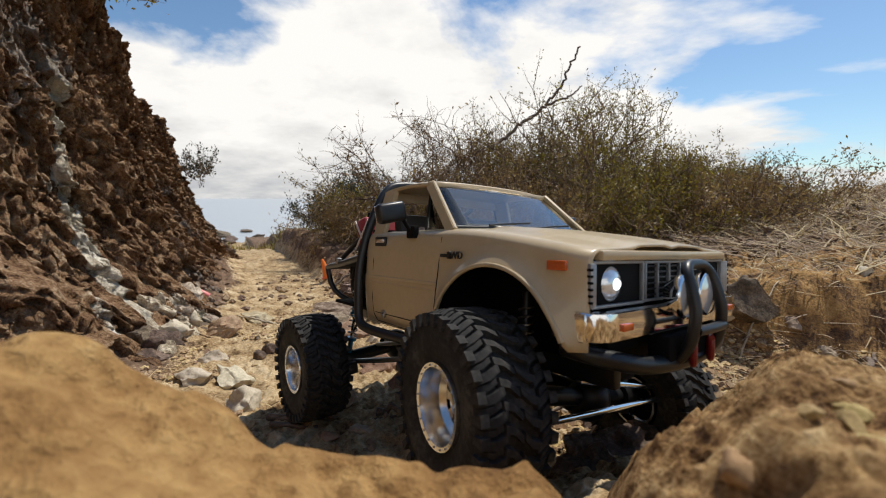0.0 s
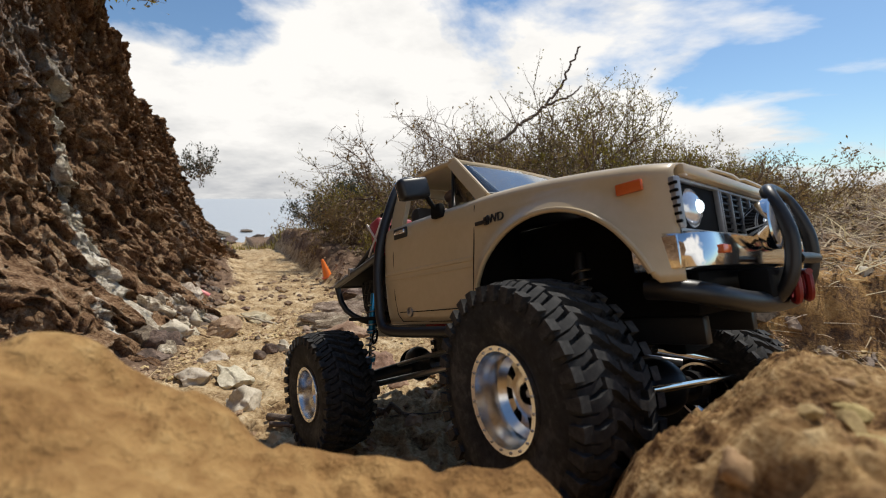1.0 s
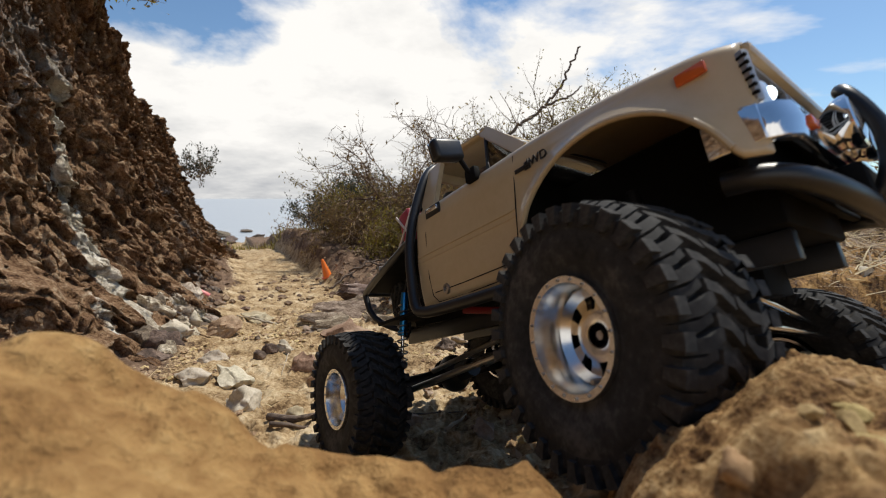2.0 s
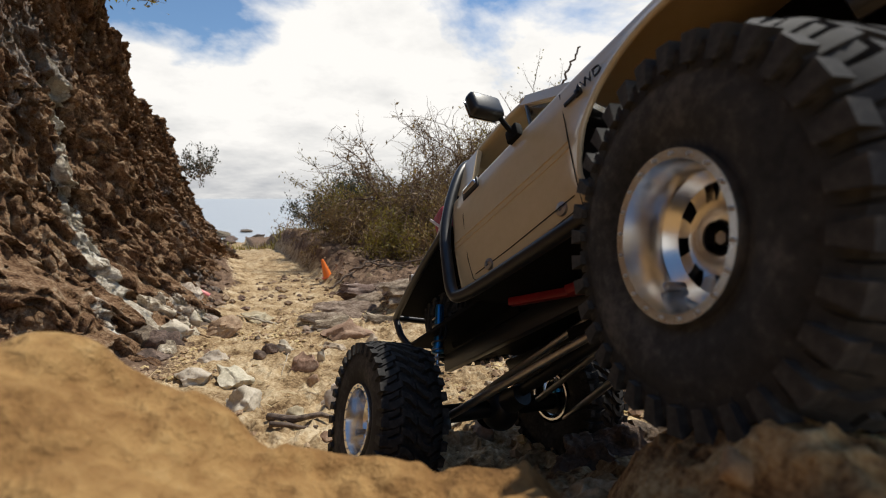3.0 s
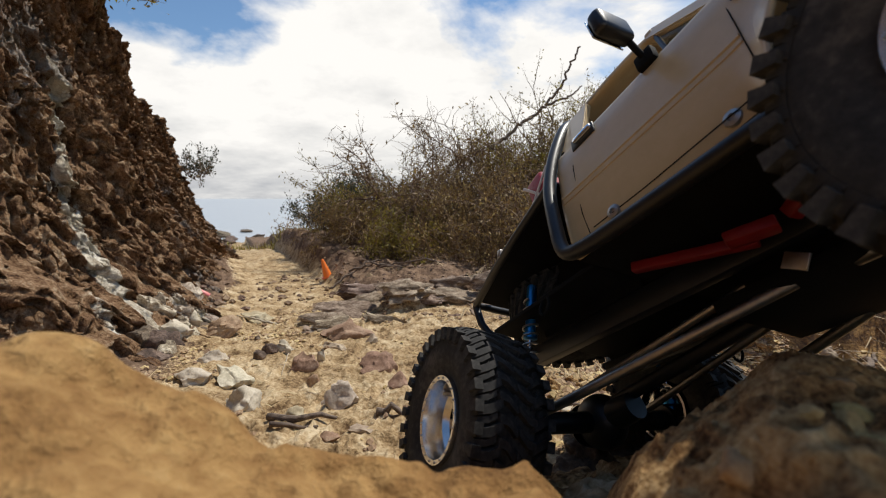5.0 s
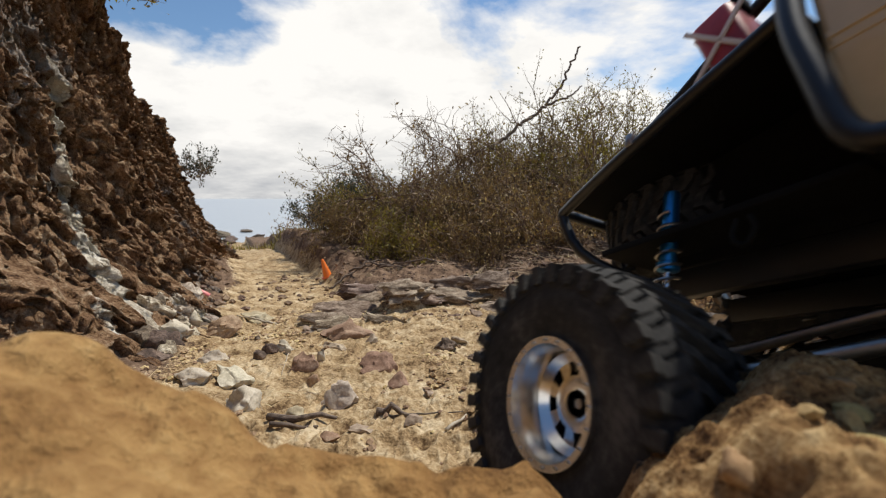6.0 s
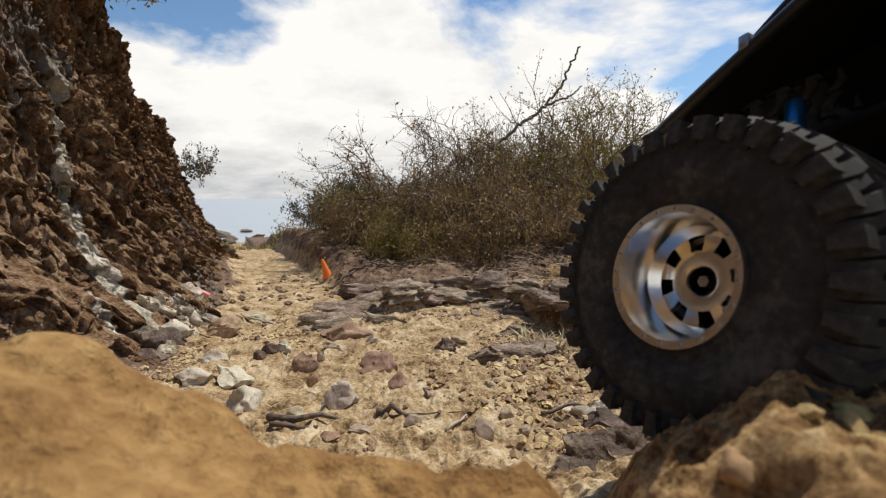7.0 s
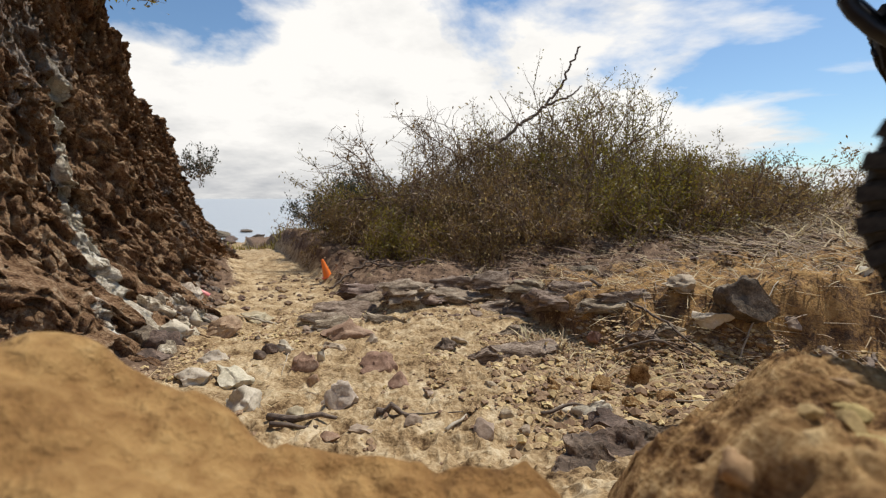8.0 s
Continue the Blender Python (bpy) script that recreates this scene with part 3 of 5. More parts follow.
    bx("cab_floor", BLACKMATT, (26, 85, -8), (104, 158, 4), bevel=0.6)
    bx("engine_bay", BLACKMATT, (122, 85, 16), (100, 88, 56), bevel=2)
    bx("firewall", BLACKMATT, (70, 85, 20), (3, 156, 60), bevel=0.6)
    bx("inner_wing", BLACKMATT, (172, 85, 20), (3, 148, 36), bevel=0.6)
    bm = B()
    lathe(bm, [(17 * MM, -1.6 * MM), (18.6 * MM, 0), (17 * MM, 1.6 * MM), (15.4 * MM, 0)], 28, "X", (0, 0, 0), close=True)
    box(bm, (0, 0, 0), (0.003, 0.034, 0.004))
    sw = part("steering_wheel", bm, BLACKMATT, truck)
    sw.matrix_basis = pose(0.046, 0.048, 0.062, 0, -35, 0)


build_cab()


# driver doll, one plain mesh
def build_doll():
    bm = B()
    def blob(c, s):
        bmesh.ops.create_icosphere(bm, subdivisions=3, radius=1.0, matrix=Matrix.LocRotScale([v * MM for v in c], None, [v * MM for v in s]))
    blob((12, 45, 46), (12, 20, 26))
    blob((14, 45, 76), (9, 8, 10))
    blob((13, 45, 83), (11, 10, 6))
    tube(bm, [[v * MM for v in p] for p in ((12, 26, 62), (22, 16, 52), (36, 15, 64))], 5 * MM, 10, 0.7, rounds=2)
    tube(bm, [[v * MM for v in p] for p in ((12, 64, 62), (24, 70, 50), (44, 58, 62))], 5 * MM, 10, 0.7, rounds=2)
    part("driver_doll", bm, DOLL, truck, "plain dark seated figure at the wheel")


build_doll()


# body trim
def strip_x(name, x0, x1, z, h, d, mat, mirror, step=6):
    """A thin moulding that follows the body side."""
    bm = B()
    n = max(2, int((x1 - x0) / step))
    rows = []
    for i in range(n + 1):
        x = x0 + (x1 - x0) * i / n
        row = []
        for dz, dy in ((-h / 2, 0.8), (-h / 2 * 0.6, -d), (h / 2 * 0.6, -d), (h / 2, 0.8)):
            y = side_y(z + dz) * 0.9 - flare(x, z + dz) + nose_in(x) + dy
            row.append(bm.verts.new((x * MM, (WIDE - y if mirror else y) * MM, (z + dz) * MM)))
        rows.append(row)
    for a, b in zip(rows[:-1], rows[1:]):
        for j in range(3):
            bm.faces.new((a[j], b[j], b[j + 1], a[j + 1]))
    return part(name, bm, mat, truck)


def seam(name, pts, mirror, w=0.55):
    """A dark line on the body side: a gap between panels, or shade drawn in a crease."""
    bm = B()
    Q = []
    for x, z in pts:
        y = side_y(z) * 0.9 - flare(x, z) - 0.12
        Q.append((x * MM, (WIDE - y if mirror else y) * MM, z * MM))
    tube(bm, Q, w * 0.5 * MM, 6)
    return part(name, bm, BLACKMATT, truck)


def arch_lip(mirror):
    bm = B()
    Q = []
    for k in range(31):
        a = radians(2 + 176 * k / 30)
        x, z = ARCH[0] + (ARCH[2] + 0.3) * math.cos(a), ARCH[1] + (ARCH[2] + 0.3) * math.sin(a)
        lo = 4.0 if x > ARCH[0] else -10
        if z < lo:
            continue
        y = side_y(z) * 0.9 - 6.2 + nose_in(x)
        Q.append((x * MM, (WIDE - y if mirror else y) * MM, z * MM))
    tube(bm, Q, 1.3 * MM, 8)
    part("arch_lip", bm, TAN, truck)


for m in (0, 1):
    f = flip if m else (lambda p: p)
    seam("door_gap", [(74, 58), (74, 40), (73.5, 22), (73, 4), (71, -8.2), (20, -8.6), (-9, -8.2), (-14, -3), (-15, 10), (-15, 40), (-14.5, 60)], m)
    # black line stands in for the shade in the door's lower crease
    seam("lower_crease", [(68, -1.0), (20, -1.5), (-11, -1.5)], m, 0.6)
    strip_x("body_moulding", -26, 73, 27, 3.2, 0.7, TAN, m)
    strip_x("body_moulding", -26, 73, 22.5, 1.4, 0.45, TAN, m)
    strip_x("sill_edge", -26, 62, -9.3, 2.4, 0.6, TAN, m)
    arch_lip(m)
    for x in (2, 58.5):
        bm = B()
        lathe(bm, [(0, -0.4), (1.2, -0.5), (1.5, -1.6), (3.2, -1.2), (3.6, 0.6)], 20, "Y")
        bmesh.ops.scale(bm, vec=(MM, MM if not m else -MM, MM), verts=bm.verts[:])
        bmesh.ops.translate(bm, vec=Vector(f((x, 2.0, -1.5))) * MM, verts=bm.verts[:])
        part("body_screw", bm, STEEL, truck, "recessed screw with dark washer")
    # door handle
    bx("door_handle_plate", BLACK, f((-5, 2.4, 55.5)), (17, 1.4, 7.5), bevel=0.5)
    bx("door_handle", CHROME, f((-4, 1.0, 56)), (13, 2.4, 3.2), bevel=0.8, label="small chrome door handle")
    # wing badge: bar and raised figures
    bx("badge_bar", BLACK, f((81, 0.6, 46)), (9, 1.0, 2.2), bevel=0.3)
    bx("badge_bar", BLACK, f((85.5, 0.6, 46.2)), (4, 1.0, 4.6), bevel=0.4)
    fc = bpy.data.curves.new("badge_text", "FONT")
    fc.body, fc.size, fc.extrude = "4WD", 0.0066, 0.0004
    fc.align_x, fc.align_y = "CENTER", "CENTER"
    tx = new("badge_text", fc)
    dg = bpy.context.evaluated_depsgraph_get()
    me = bpy.data.meshes.new_from_object(tx.evaluated_get(dg))
    bpy.data.objects.remove(tx)
    me.materials.clear()
    me.materials.append(BLACK)
    bt = new("badge_text", me)
    bt.parent = truck
    bt.matrix_basis = pose(0.0925, (WIDE + 0.6) * MM if m else -0.0006, 0.0462, 90, 0, 180 if m else 0)
    # marker lamp on the wing
    bx("marker_lamp", AMBER, f((168, 0.4, 43)), (11, 2.2, 4.8), bevel=0.7, label="amber side marker lamp")
    # mirror
    mir = bx("mirror", BLACK, f((40, -15, 75)), (8, 22, 14), (12, 0, 0 if not m else 0), bevel=3, seg=3, label="black door mirror on a stalk")
    bx("mirror_glass", CHROME, f((35.6, -15, 75)), (0.8, 20, 12), (12, 0, 0), bevel=0.3, parent=mir)
    tb("mirror_stalk", BLACKMATT, [f((40, 6, 61)), f((40, 0, 64)), f((40, -6, 72))], 1.6, parent=mir)
    bx("mirror_foot", BLACKMATT, f((40, 3.0, 62)), (10, 5, 9), bevel=1.2, parent=mir)
    # headlight group
    hl = bx("headlamp_surround", BLACKMATT, f((177.5, 32, 34)), (5, 44, 21), bevel=0.8)
    for (c, s) in (((181, 32, 44.6), (2.2, 47, 1.5)), ((181, 32, 23.6), (2.2, 47, 1.5)), ((181, 9.0, 34), (2.2, 1.5, 21)), ((181, 55, 34), (2.2, 1.5, 21))):
        bx("bezel_bar", GREYTRIM, f(c), s, bevel=0.35, parent=hl)
    bx("corner_lens", GREYTRIM, f((180.5, 7.4, 34)), (8, 3.4, 20.5), (0, 0, -22 if not m else 22), bevel=0.8, parent=hl, label="ribbed grey corner lens")
    for k in range(6):
        bx("corner_rib", BLACKMATT, f((180.9, 5.8, 26.4 + 3.0 * k)), (7.6, 1.2, 1.2), (0, 0, -22 if not m else 22), bevel=0.2, parent=hl)
    bm = B()
    lathe(bm, [(0, 4.2), (4.4, 3.6), (7.8, 2.0), (9.0, 0.2), (9.8, 0.4), (10.0, -2)], 32, "X")
    bmesh.ops.scale(bm, vec=(MM, MM, MM), verts=bm.verts[:])
    bmesh.ops.translate(bm, vec=Vector(f((179, 27, 34))) * MM, verts=bm.verts[:])
    lens = part("headlamp", bm, LENS, truck, "round clear headlamp, lit")
    bm = B()
    bmesh.ops.create_uvsphere(bm, u_segments=14, v_segments=8, radius=3.0 * MM, matrix=Matrix.Translation(Vector(f((182.4, 27, 34))) * MM) @ Matrix.Diagonal((0.75, 1, 1, 1)))
    part("bulb", bm, LAMP_ON, lens)
    # tow shackle
    bm = B()
    tube(bm, [Vector(p) * MM for p in ((0, -4.5, 0), (0, -5.5, -6), (0, -4, -11), (0, 0, -13), (0, 4, -11), (0, 5.5, -6), (0, 4.5, 0))], 1.7 * MM, 8, rounds=2)
    tube(bm, [Vector(p) * MM for p in ((0, -7, 0), (0, 7, 0))], 1.5 * MM, 8)
    sh = part("tow_shackle", bm, RED, truck, "red bow shackle")
    sh.matrix_basis = pose(0.199, (74 if not m else 96) * MM, 0.004, 0, 0, 25)
    # lower hanging links under the frame
    tb("frame_ring", BLACKMATT, [f((-62, 8, -15)), f((-64, 6, -22)), f((-60, 6, -26)), f((-56, 7, -20)), f((-58, 8, -15))], 0.9, rounds=1)

# grille and bumper
gr = bx("grille", BLACKMATT, (177.5, 85, 34), (5, 64, 21), bevel=0.6)
for y in (58, 71.5, 85, 98.5, 112):
    bx("grille_post", GREYTRIM, (181, y, 34), (2, 1.4, 20), bevel=0.3, parent=gr)
for z in (24.0, 44.4):
    bx("grille_rail", GREYTRIM, (181, 85, z), (2, 58, 1.4), bevel=0.3, parent=gr)
for k in range(6):
    bx("grille_slat", BLACK, (180, 85, 26.6 + 3.1 * k), (2, 56, 0.9), bevel=0.15, parent=gr)
bx("bonnet_lip", TAN, (182, 85, 48), (6, 146, 5), bevel=1.5)
bm = B()
prof = [(0, 8), (3.5, 9), (4.5, 15), (3.5, 21.5), (0, 22.5)]
rows = []
for i in range(33):
    t = i / 32
    y = 1 + (WIDE - 2) * t
    edge = max(0, abs(2 * t - 1) - 0.86) / 0.14
    x = 186.5 - 9 * edge ** 2
    rows.append([bm.verts.new(((x + p) * MM, y * MM, z * MM)) for p, z in prof])
for a, b in zip(rows[:-1], rows[1:]):
    for j in range(len(prof) - 1):
        bm.faces.new((a[j], b[j], b[j + 1], a[j + 1]))
bump_ob = part("bumper", bm, CHROME, truck, "chromed steel front bumper")
bump_ob.modifiers.new("thickness", "SOLIDIFY").thickness = 0.0015
for y in (3.2, WIDE - 3.2):
    bx("bumper_end", CHROME, (174, y - (1.5 if y < 50 else -1.5), 15), (18, 1.8, 13), bevel=0.7, parent=bump_ob)
for y in (22, WIDE - 22):
    bx("turn_lamp", AMBER, (191.4, y, 15), (1.6, 9, 3.4), bevel=0.5, label="amber bumper lamp")
bx("valance", BLACKMATT, (176, 85, 3), (4, 112, 9), bevel=1.0)
tb("tube_bumper", BLACK, [(164, 12, 2), (175, 13, 1), (184, 22, -2), (190, 44, -7), (192, 85, -9), (190, 126, -7), (184, 148, -2), (175, 157, 1), (164, 158, 2)], 4.6, label="thick black tube bumper", n=14)
tb("bull_bar", BLACK, [(191, 68, -9), (200, 67, 0), (203, 68, 18), (200, 69, 31), (197, 70, 39), (195, 75, 43), (195, 85, 43.5), (195, 95, 43), (197, 100, 39), (200, 101, 31), (203, 102, 18), (200, 103, 0), (191, 102, -9)], 3.0, label="black hooped bull bar", n=14)
tb("bull_bar_brace", BLACK, [(203, 68, 10), (204, 85, 10), (203, 102, 10)], 2.6)
bx("winch_plate", BLACKMATT, (189, 85, 0), (12, 56, 14), bevel=1.5)
for y in (72.5, 97.5):
    bm = B()
    lathe(bm, [(0, -9), (7, -8), (11, -3), (12.2, 0), (12.2, 2), (11.2, 2.6)], 32, "X")
    bmesh.ops.scale(bm, vec=(MM, MM, MM), verts=bm.verts[:])
    bmesh.ops.translate(bm, vec=Vector((195, y, 27)) * MM, verts=bm.verts[:])
    sp = part("spot_lamp", bm, CHROME, truck, "round chrome spot lamp")
    bm = B()
    lathe(bm, [(0, 4.2), (6, 3.5), (11.2, 2.2)], 32, "X")
    bmesh.ops.scale(bm, vec=(MM, MM, MM), verts=bm.verts[:])
    bmesh.ops.translate(bm, vec=Vector((195, y, 27)) * MM, verts=bm.verts[:])
    part("spot_lens", bm, LENS, sp)

# tube frame and bed
for m in (0, 1):
    f = flip if m else (lambda p: p)
    tb("side_hoop", BLACK, [f(p) for p in ((84, 0, -14), (20, -4, -15), (-18, -6, -14.5), (-26.5, -6, -9), (-29, -5, 12), (-32, -3, 34), (-31, 2, 58), (-29, 11, 84), (-29, 19, 99), (-30, 30, 107), (-30, 85, 109))], 3.7, label="black steel side hoop and rock slider", n=14)
    tb("bed_rail", BLACK, [f((-31, 0, 43)), f((-98, 8, 34)), f((-158, 21, 29)), f((-161, 22, 27)), f((-154, 24, 6)), f((-144, 34, -6)), f((-132, 52, -14))], 2.9, rounds=1, n=12)
    tb("bed_brace", BLACK, [f((-30, 36, 100)), f((-94, 36, 67)), f((-156, 32, 33))], 2.6, rounds=0)
    bm = prism(B(), [(x * MM, z * MM) for x, z in ((-29, 41), (-98, 32), (-120, 29), (-110, -12), (-29, -13))], *(sorted([f((0, 46, 0))[1] * MM, f((0, 48, 0))[1] * MM])))
    part("bed_panel", bm, BLACKMATT, truck, smooth=False)
    deck = [(-30, 2, 41), (-98, 10, 32), (-152, 21, 27.5), (-152, 48, 27.5), (-98, 48, 32), (-30, 48, 41)]
    bm = B()
    lo = [bm.verts.new(Vector(f(p)) * MM) for p in deck]
    hi = [bm.verts.new(Vector(f((p[0], p[1], p[2] + 1.6))) * MM) for p in deck]
    bm.faces.new(lo)
    bm.faces.new(hi[::-1])
    for k in range(6):
        bm.faces.new((lo[k], hi[k], hi[(k + 1) % 6], lo[(k + 1) % 6]))
    part("side_deck", bm, BLACKMATT, truck, "black sheet between the bed rail and the inner panel", smooth=False)
    bx("rail_clamp", STEEL, f((-99, 8, 37)), (4, 5, 6), (0, 10, 0), bevel=0.6)
tb("tail_bar", BLACK, [(-160, 21, 28.5), (-160, 149, 28.5)], 2.9, rounds=0)
bx("bed_lid", GREYPLATE, (-92, 85, 52), (42, 110, 4), (0, -9, 0), bevel=0.9, label="flat grey toolbox lid")
bx("bed_floor", BLACKMATT, (-80, 85, -6), (100, 134, 3), bevel=0.5)
can = bx("jerry_can", REDCAN, (-58, 30, 61), (17, 36, 34), (0, -12, 0), bevel=3, seg=3, label="red fuel can with pale strap")
for a in (42, -42):
    bx("can_strap", PALE_STRAP, (-58, 11.4, 61), (2.0, 1.0, 38), (0, a, 0), bevel=0.2, parent=can)
    bx("can_strap", PALE_STRAP, (-66.8, 30, 59), (1.0, 2.4, 40), (a, -12, 0), bevel=0.2, parent=can)
bx("can_cap", BLACKMATT, (-55, 22, 80), (8, 8, 6), bevel=1.0, parent=can)

# chassis
for y in (52, 118):
    bx("chassis_rail", BLACK, (20, y, -19), (300, 7, 13), bevel=0.8)
bx("skid_plate", BLACKMATT, (28, 85, -36), (60, 62, 7), bevel=1.5)
bx("gearbox", BLACKMATT, (40, 85, -24), (66, 44, 26), bevel=3)
bx("motor", BLACKMATT, (112, 85, -12), (56, 36, 34), bevel=4)
for c, s, r in (((6, 38, -17), (52, 5, 5), (0, 10, 18)), ((64, 36, -15), (40, 6, 6), (0, -18, -14)), ((34, 34, -24), (18, 8, 5), (0, 0, 20)), ((10, 132, -17), (52, 5, 5), (0, 10, -18))):
    bx("red_brace", RED, c, s, r, bevel=0.8, label="red anodised chassis brace")
tb("wire", RED, [(70, 34, -16), (92, 28, -8), (110, 40, -4)], 1.6)
bx("transfer_case", BLACKMATT, (18, 85, -27), (30, 36, 22), bevel=3)
bx("steel_tab", STEEL, (36, 52, -33), (9, 1.5, 7), (0, 35, 0), bevel=0.3)


# suspension links and shock absorbers
def build_shock(top, bottom, tint, label):
    t, b = Vector(top) * MM, Vector(bottom) * MM
    L = (b - t).length
    ob = part("shock_absorber", lathe(B(), [(0, 0), (3.0 * MM, 0), (3.4 * MM, 2 * MM), (3.4 * MM, 0.42 * L), (4.6 * MM, 0.43 * L), (4.6 * MM, 0.47 * L), (3.0 * MM, 0.48 * L), (0, 0.48 * L)], 20, "Z"), tint, truck, label)
    q = (b - t).to_track_quat("Z", "Y").to_matrix().to_4x4()
    ob.matrix_basis = Matrix.Translation(t) @ q
    bm = B()
    turns, n = 8, 128
    tube(bm, [(4.6 * MM * math.cos(2 * math.pi * turns * i / n), 4.6 * MM * math.sin(2 * math.pi * turns * i / n), 0.14 * L + 0.62 * L * i / n) for i in range(n + 1)], 0.75 * MM, 6)
    part("coil_spring", bm, STEEL, ob)
    part("piston_rod", tube(B(), [(0, 0, 0.4 * L), (0, 0, L)], 1.6 * MM, 10), CHROME, ob)
    bm = lathe(B(), [(0, 0.76 * L), (5.2 * MM, 0.76 * L), (5.2 * MM, 0.80 * L), (2.5 * MM, 0.82 * L), (2.5 * MM, L), (0, L)], 16, "Z")
    part("spring_cup", bm, tint, ob)


for m in (0, 1):
    f = flip if m else (lambda p: p)
    build_shock(f((-98, 30, 17)), f((-108, 24, -60)), BLUE, "blue anodised shock absorber with silver coil")
    build_shock(f((116, 40, 24)), f((119, 32, -42)), BLACK, "black shock absorber inside the wheel arch")
    tb("lower_link", STEEL, [f((-104, 26, -66)), f((30, 58, -38))], 2.6, rounds=0, n=12, label="bright steel trailing link")
    tb("upper_link", STEEL, [f((-102, 54, -52)), f((18, 66, -26))], 2.2, rounds=0, n=12, label="bright steel trailing link")
    tb("front_link", STEEL, [f((118, 28, -50)), f((50, 60, -38))], 2.4, rounds=0, n=12, label="bright steel trailing link")
tb("drive_shaft", BLACK, [(-112, 85, -54), (20, 85, -32)], 4.0, rounds=0, n=12)
tb("drive_shaft", BLACK, [(114, 85, -46), (44, 85, -32)], 3.6, rounds=0, n=12)
tb("steering_rod", CHROME, [(146, 18, -44), (146, 152, -58)], 2.0, rounds=0, n=12, label="chrome steering rod")
tb("steering_rod", CHROME, [(140, 60, -30), (142, 150, -50)], 2.0, rounds=0, n=12, label="chrome steering rod")
bx("servo", BLACKMATT, (140, 96, -26), (16, 34, 18), bevel=1.5)


def build_axle(name, x, z, front):
    bm = B()
    tube(bm, [(0, 0.018, 0), (0, 0.152, 0)], 6.5 * MM, 16)
    for y in (22, 148):
        tube(bm, [(0, (y - 7) * MM, 0), (0, (y + 7) * MM, 0)], 10 * MM, 16)
        box(bm, (-0.004 if front else 0.010, y * MM, -0.006), (0.020, 0.010, 0.012), bevel=0.0015)
        for a in range(6):
            c = (10.5 * MM * math.cos(a * 1.047), (y + (-8 if y < 85 else 8)) * MM, 10.5 * MM * math.sin(a * 1.047))
            box(bm, c, (0.003, 0.003, 0.003))
    bmesh.ops.create_uvsphere(bm, u_segments=22, v_segments=14, radius=17 * MM, matrix=Matrix.Translation((0, 0.100 if front else 0.085, 0)) @ Matrix.Diagonal((1.05, 0.8, 1.0, 1)))
    tube(bm, [(0.030 if not front else -0.030, 0.085, 0.004), (0, 0.085, 0)], 8 * MM, 14, 1.3)
    ax = part(name, bm, BLACK, truck, "black cast axle with round differential")
    bm = B()
    lathe(bm, [(0, -18.5 * MM), (12 * MM, -17.8 * MM), (13.5 * MM, -15 * MM)], 24, "X", (0, 0.100 if front else 0.085, 0))
    part("differential_cover", bm, STEEL if front else BLACK, ax)
    ax.matrix_basis = pose(x * MM, 0, z * MM)
    return ax


front_axle = build_axle("front_axle", 119, -47, True)
rear_axle = build_axle("rear_axle", -111, -64, False)

# ---- wheels ----
TYRE_R, TYRE_W, RIM_R = 0.0470, 0.0370, 0.0212
SWELL = 1.075          # the wheel was drawn for a smaller tyre


def carcass_mesh():
    bm = B()
    w = TYRE_W / 2
    prof = [(RIM_R - 0.001, -w * 0.80), (RIM_R + 0.003, -w * 0.90), (0.0305, -w * 1.0), (0.0360, -w * 0.995), (0.0398, -w * 0.95), (0.0424, -w * 0.82), (0.0436, -w * 0.5), (0.0441, 0)]
    prof = prof + [(r, -t) for r, t in prof[-2::-1]]
    lathe(bm, prof, 96, "Y")
    bmesh.ops.recalc_face_normals(bm, faces=bm.faces[:])
    return rubber_mesh("tyre", bm)


def rubber_mesh(name, bm):
    me = bpy.data.meshes.new(name)
    bm.to_mesh(me)
    bm.free()
    me.materials.append(RUBBER)
    me.shade_smooth()
    me.set_sharp_from_angle(angle=radians(30))
    me.transform(Matrix.Scale(SWELL, 4))
    return me


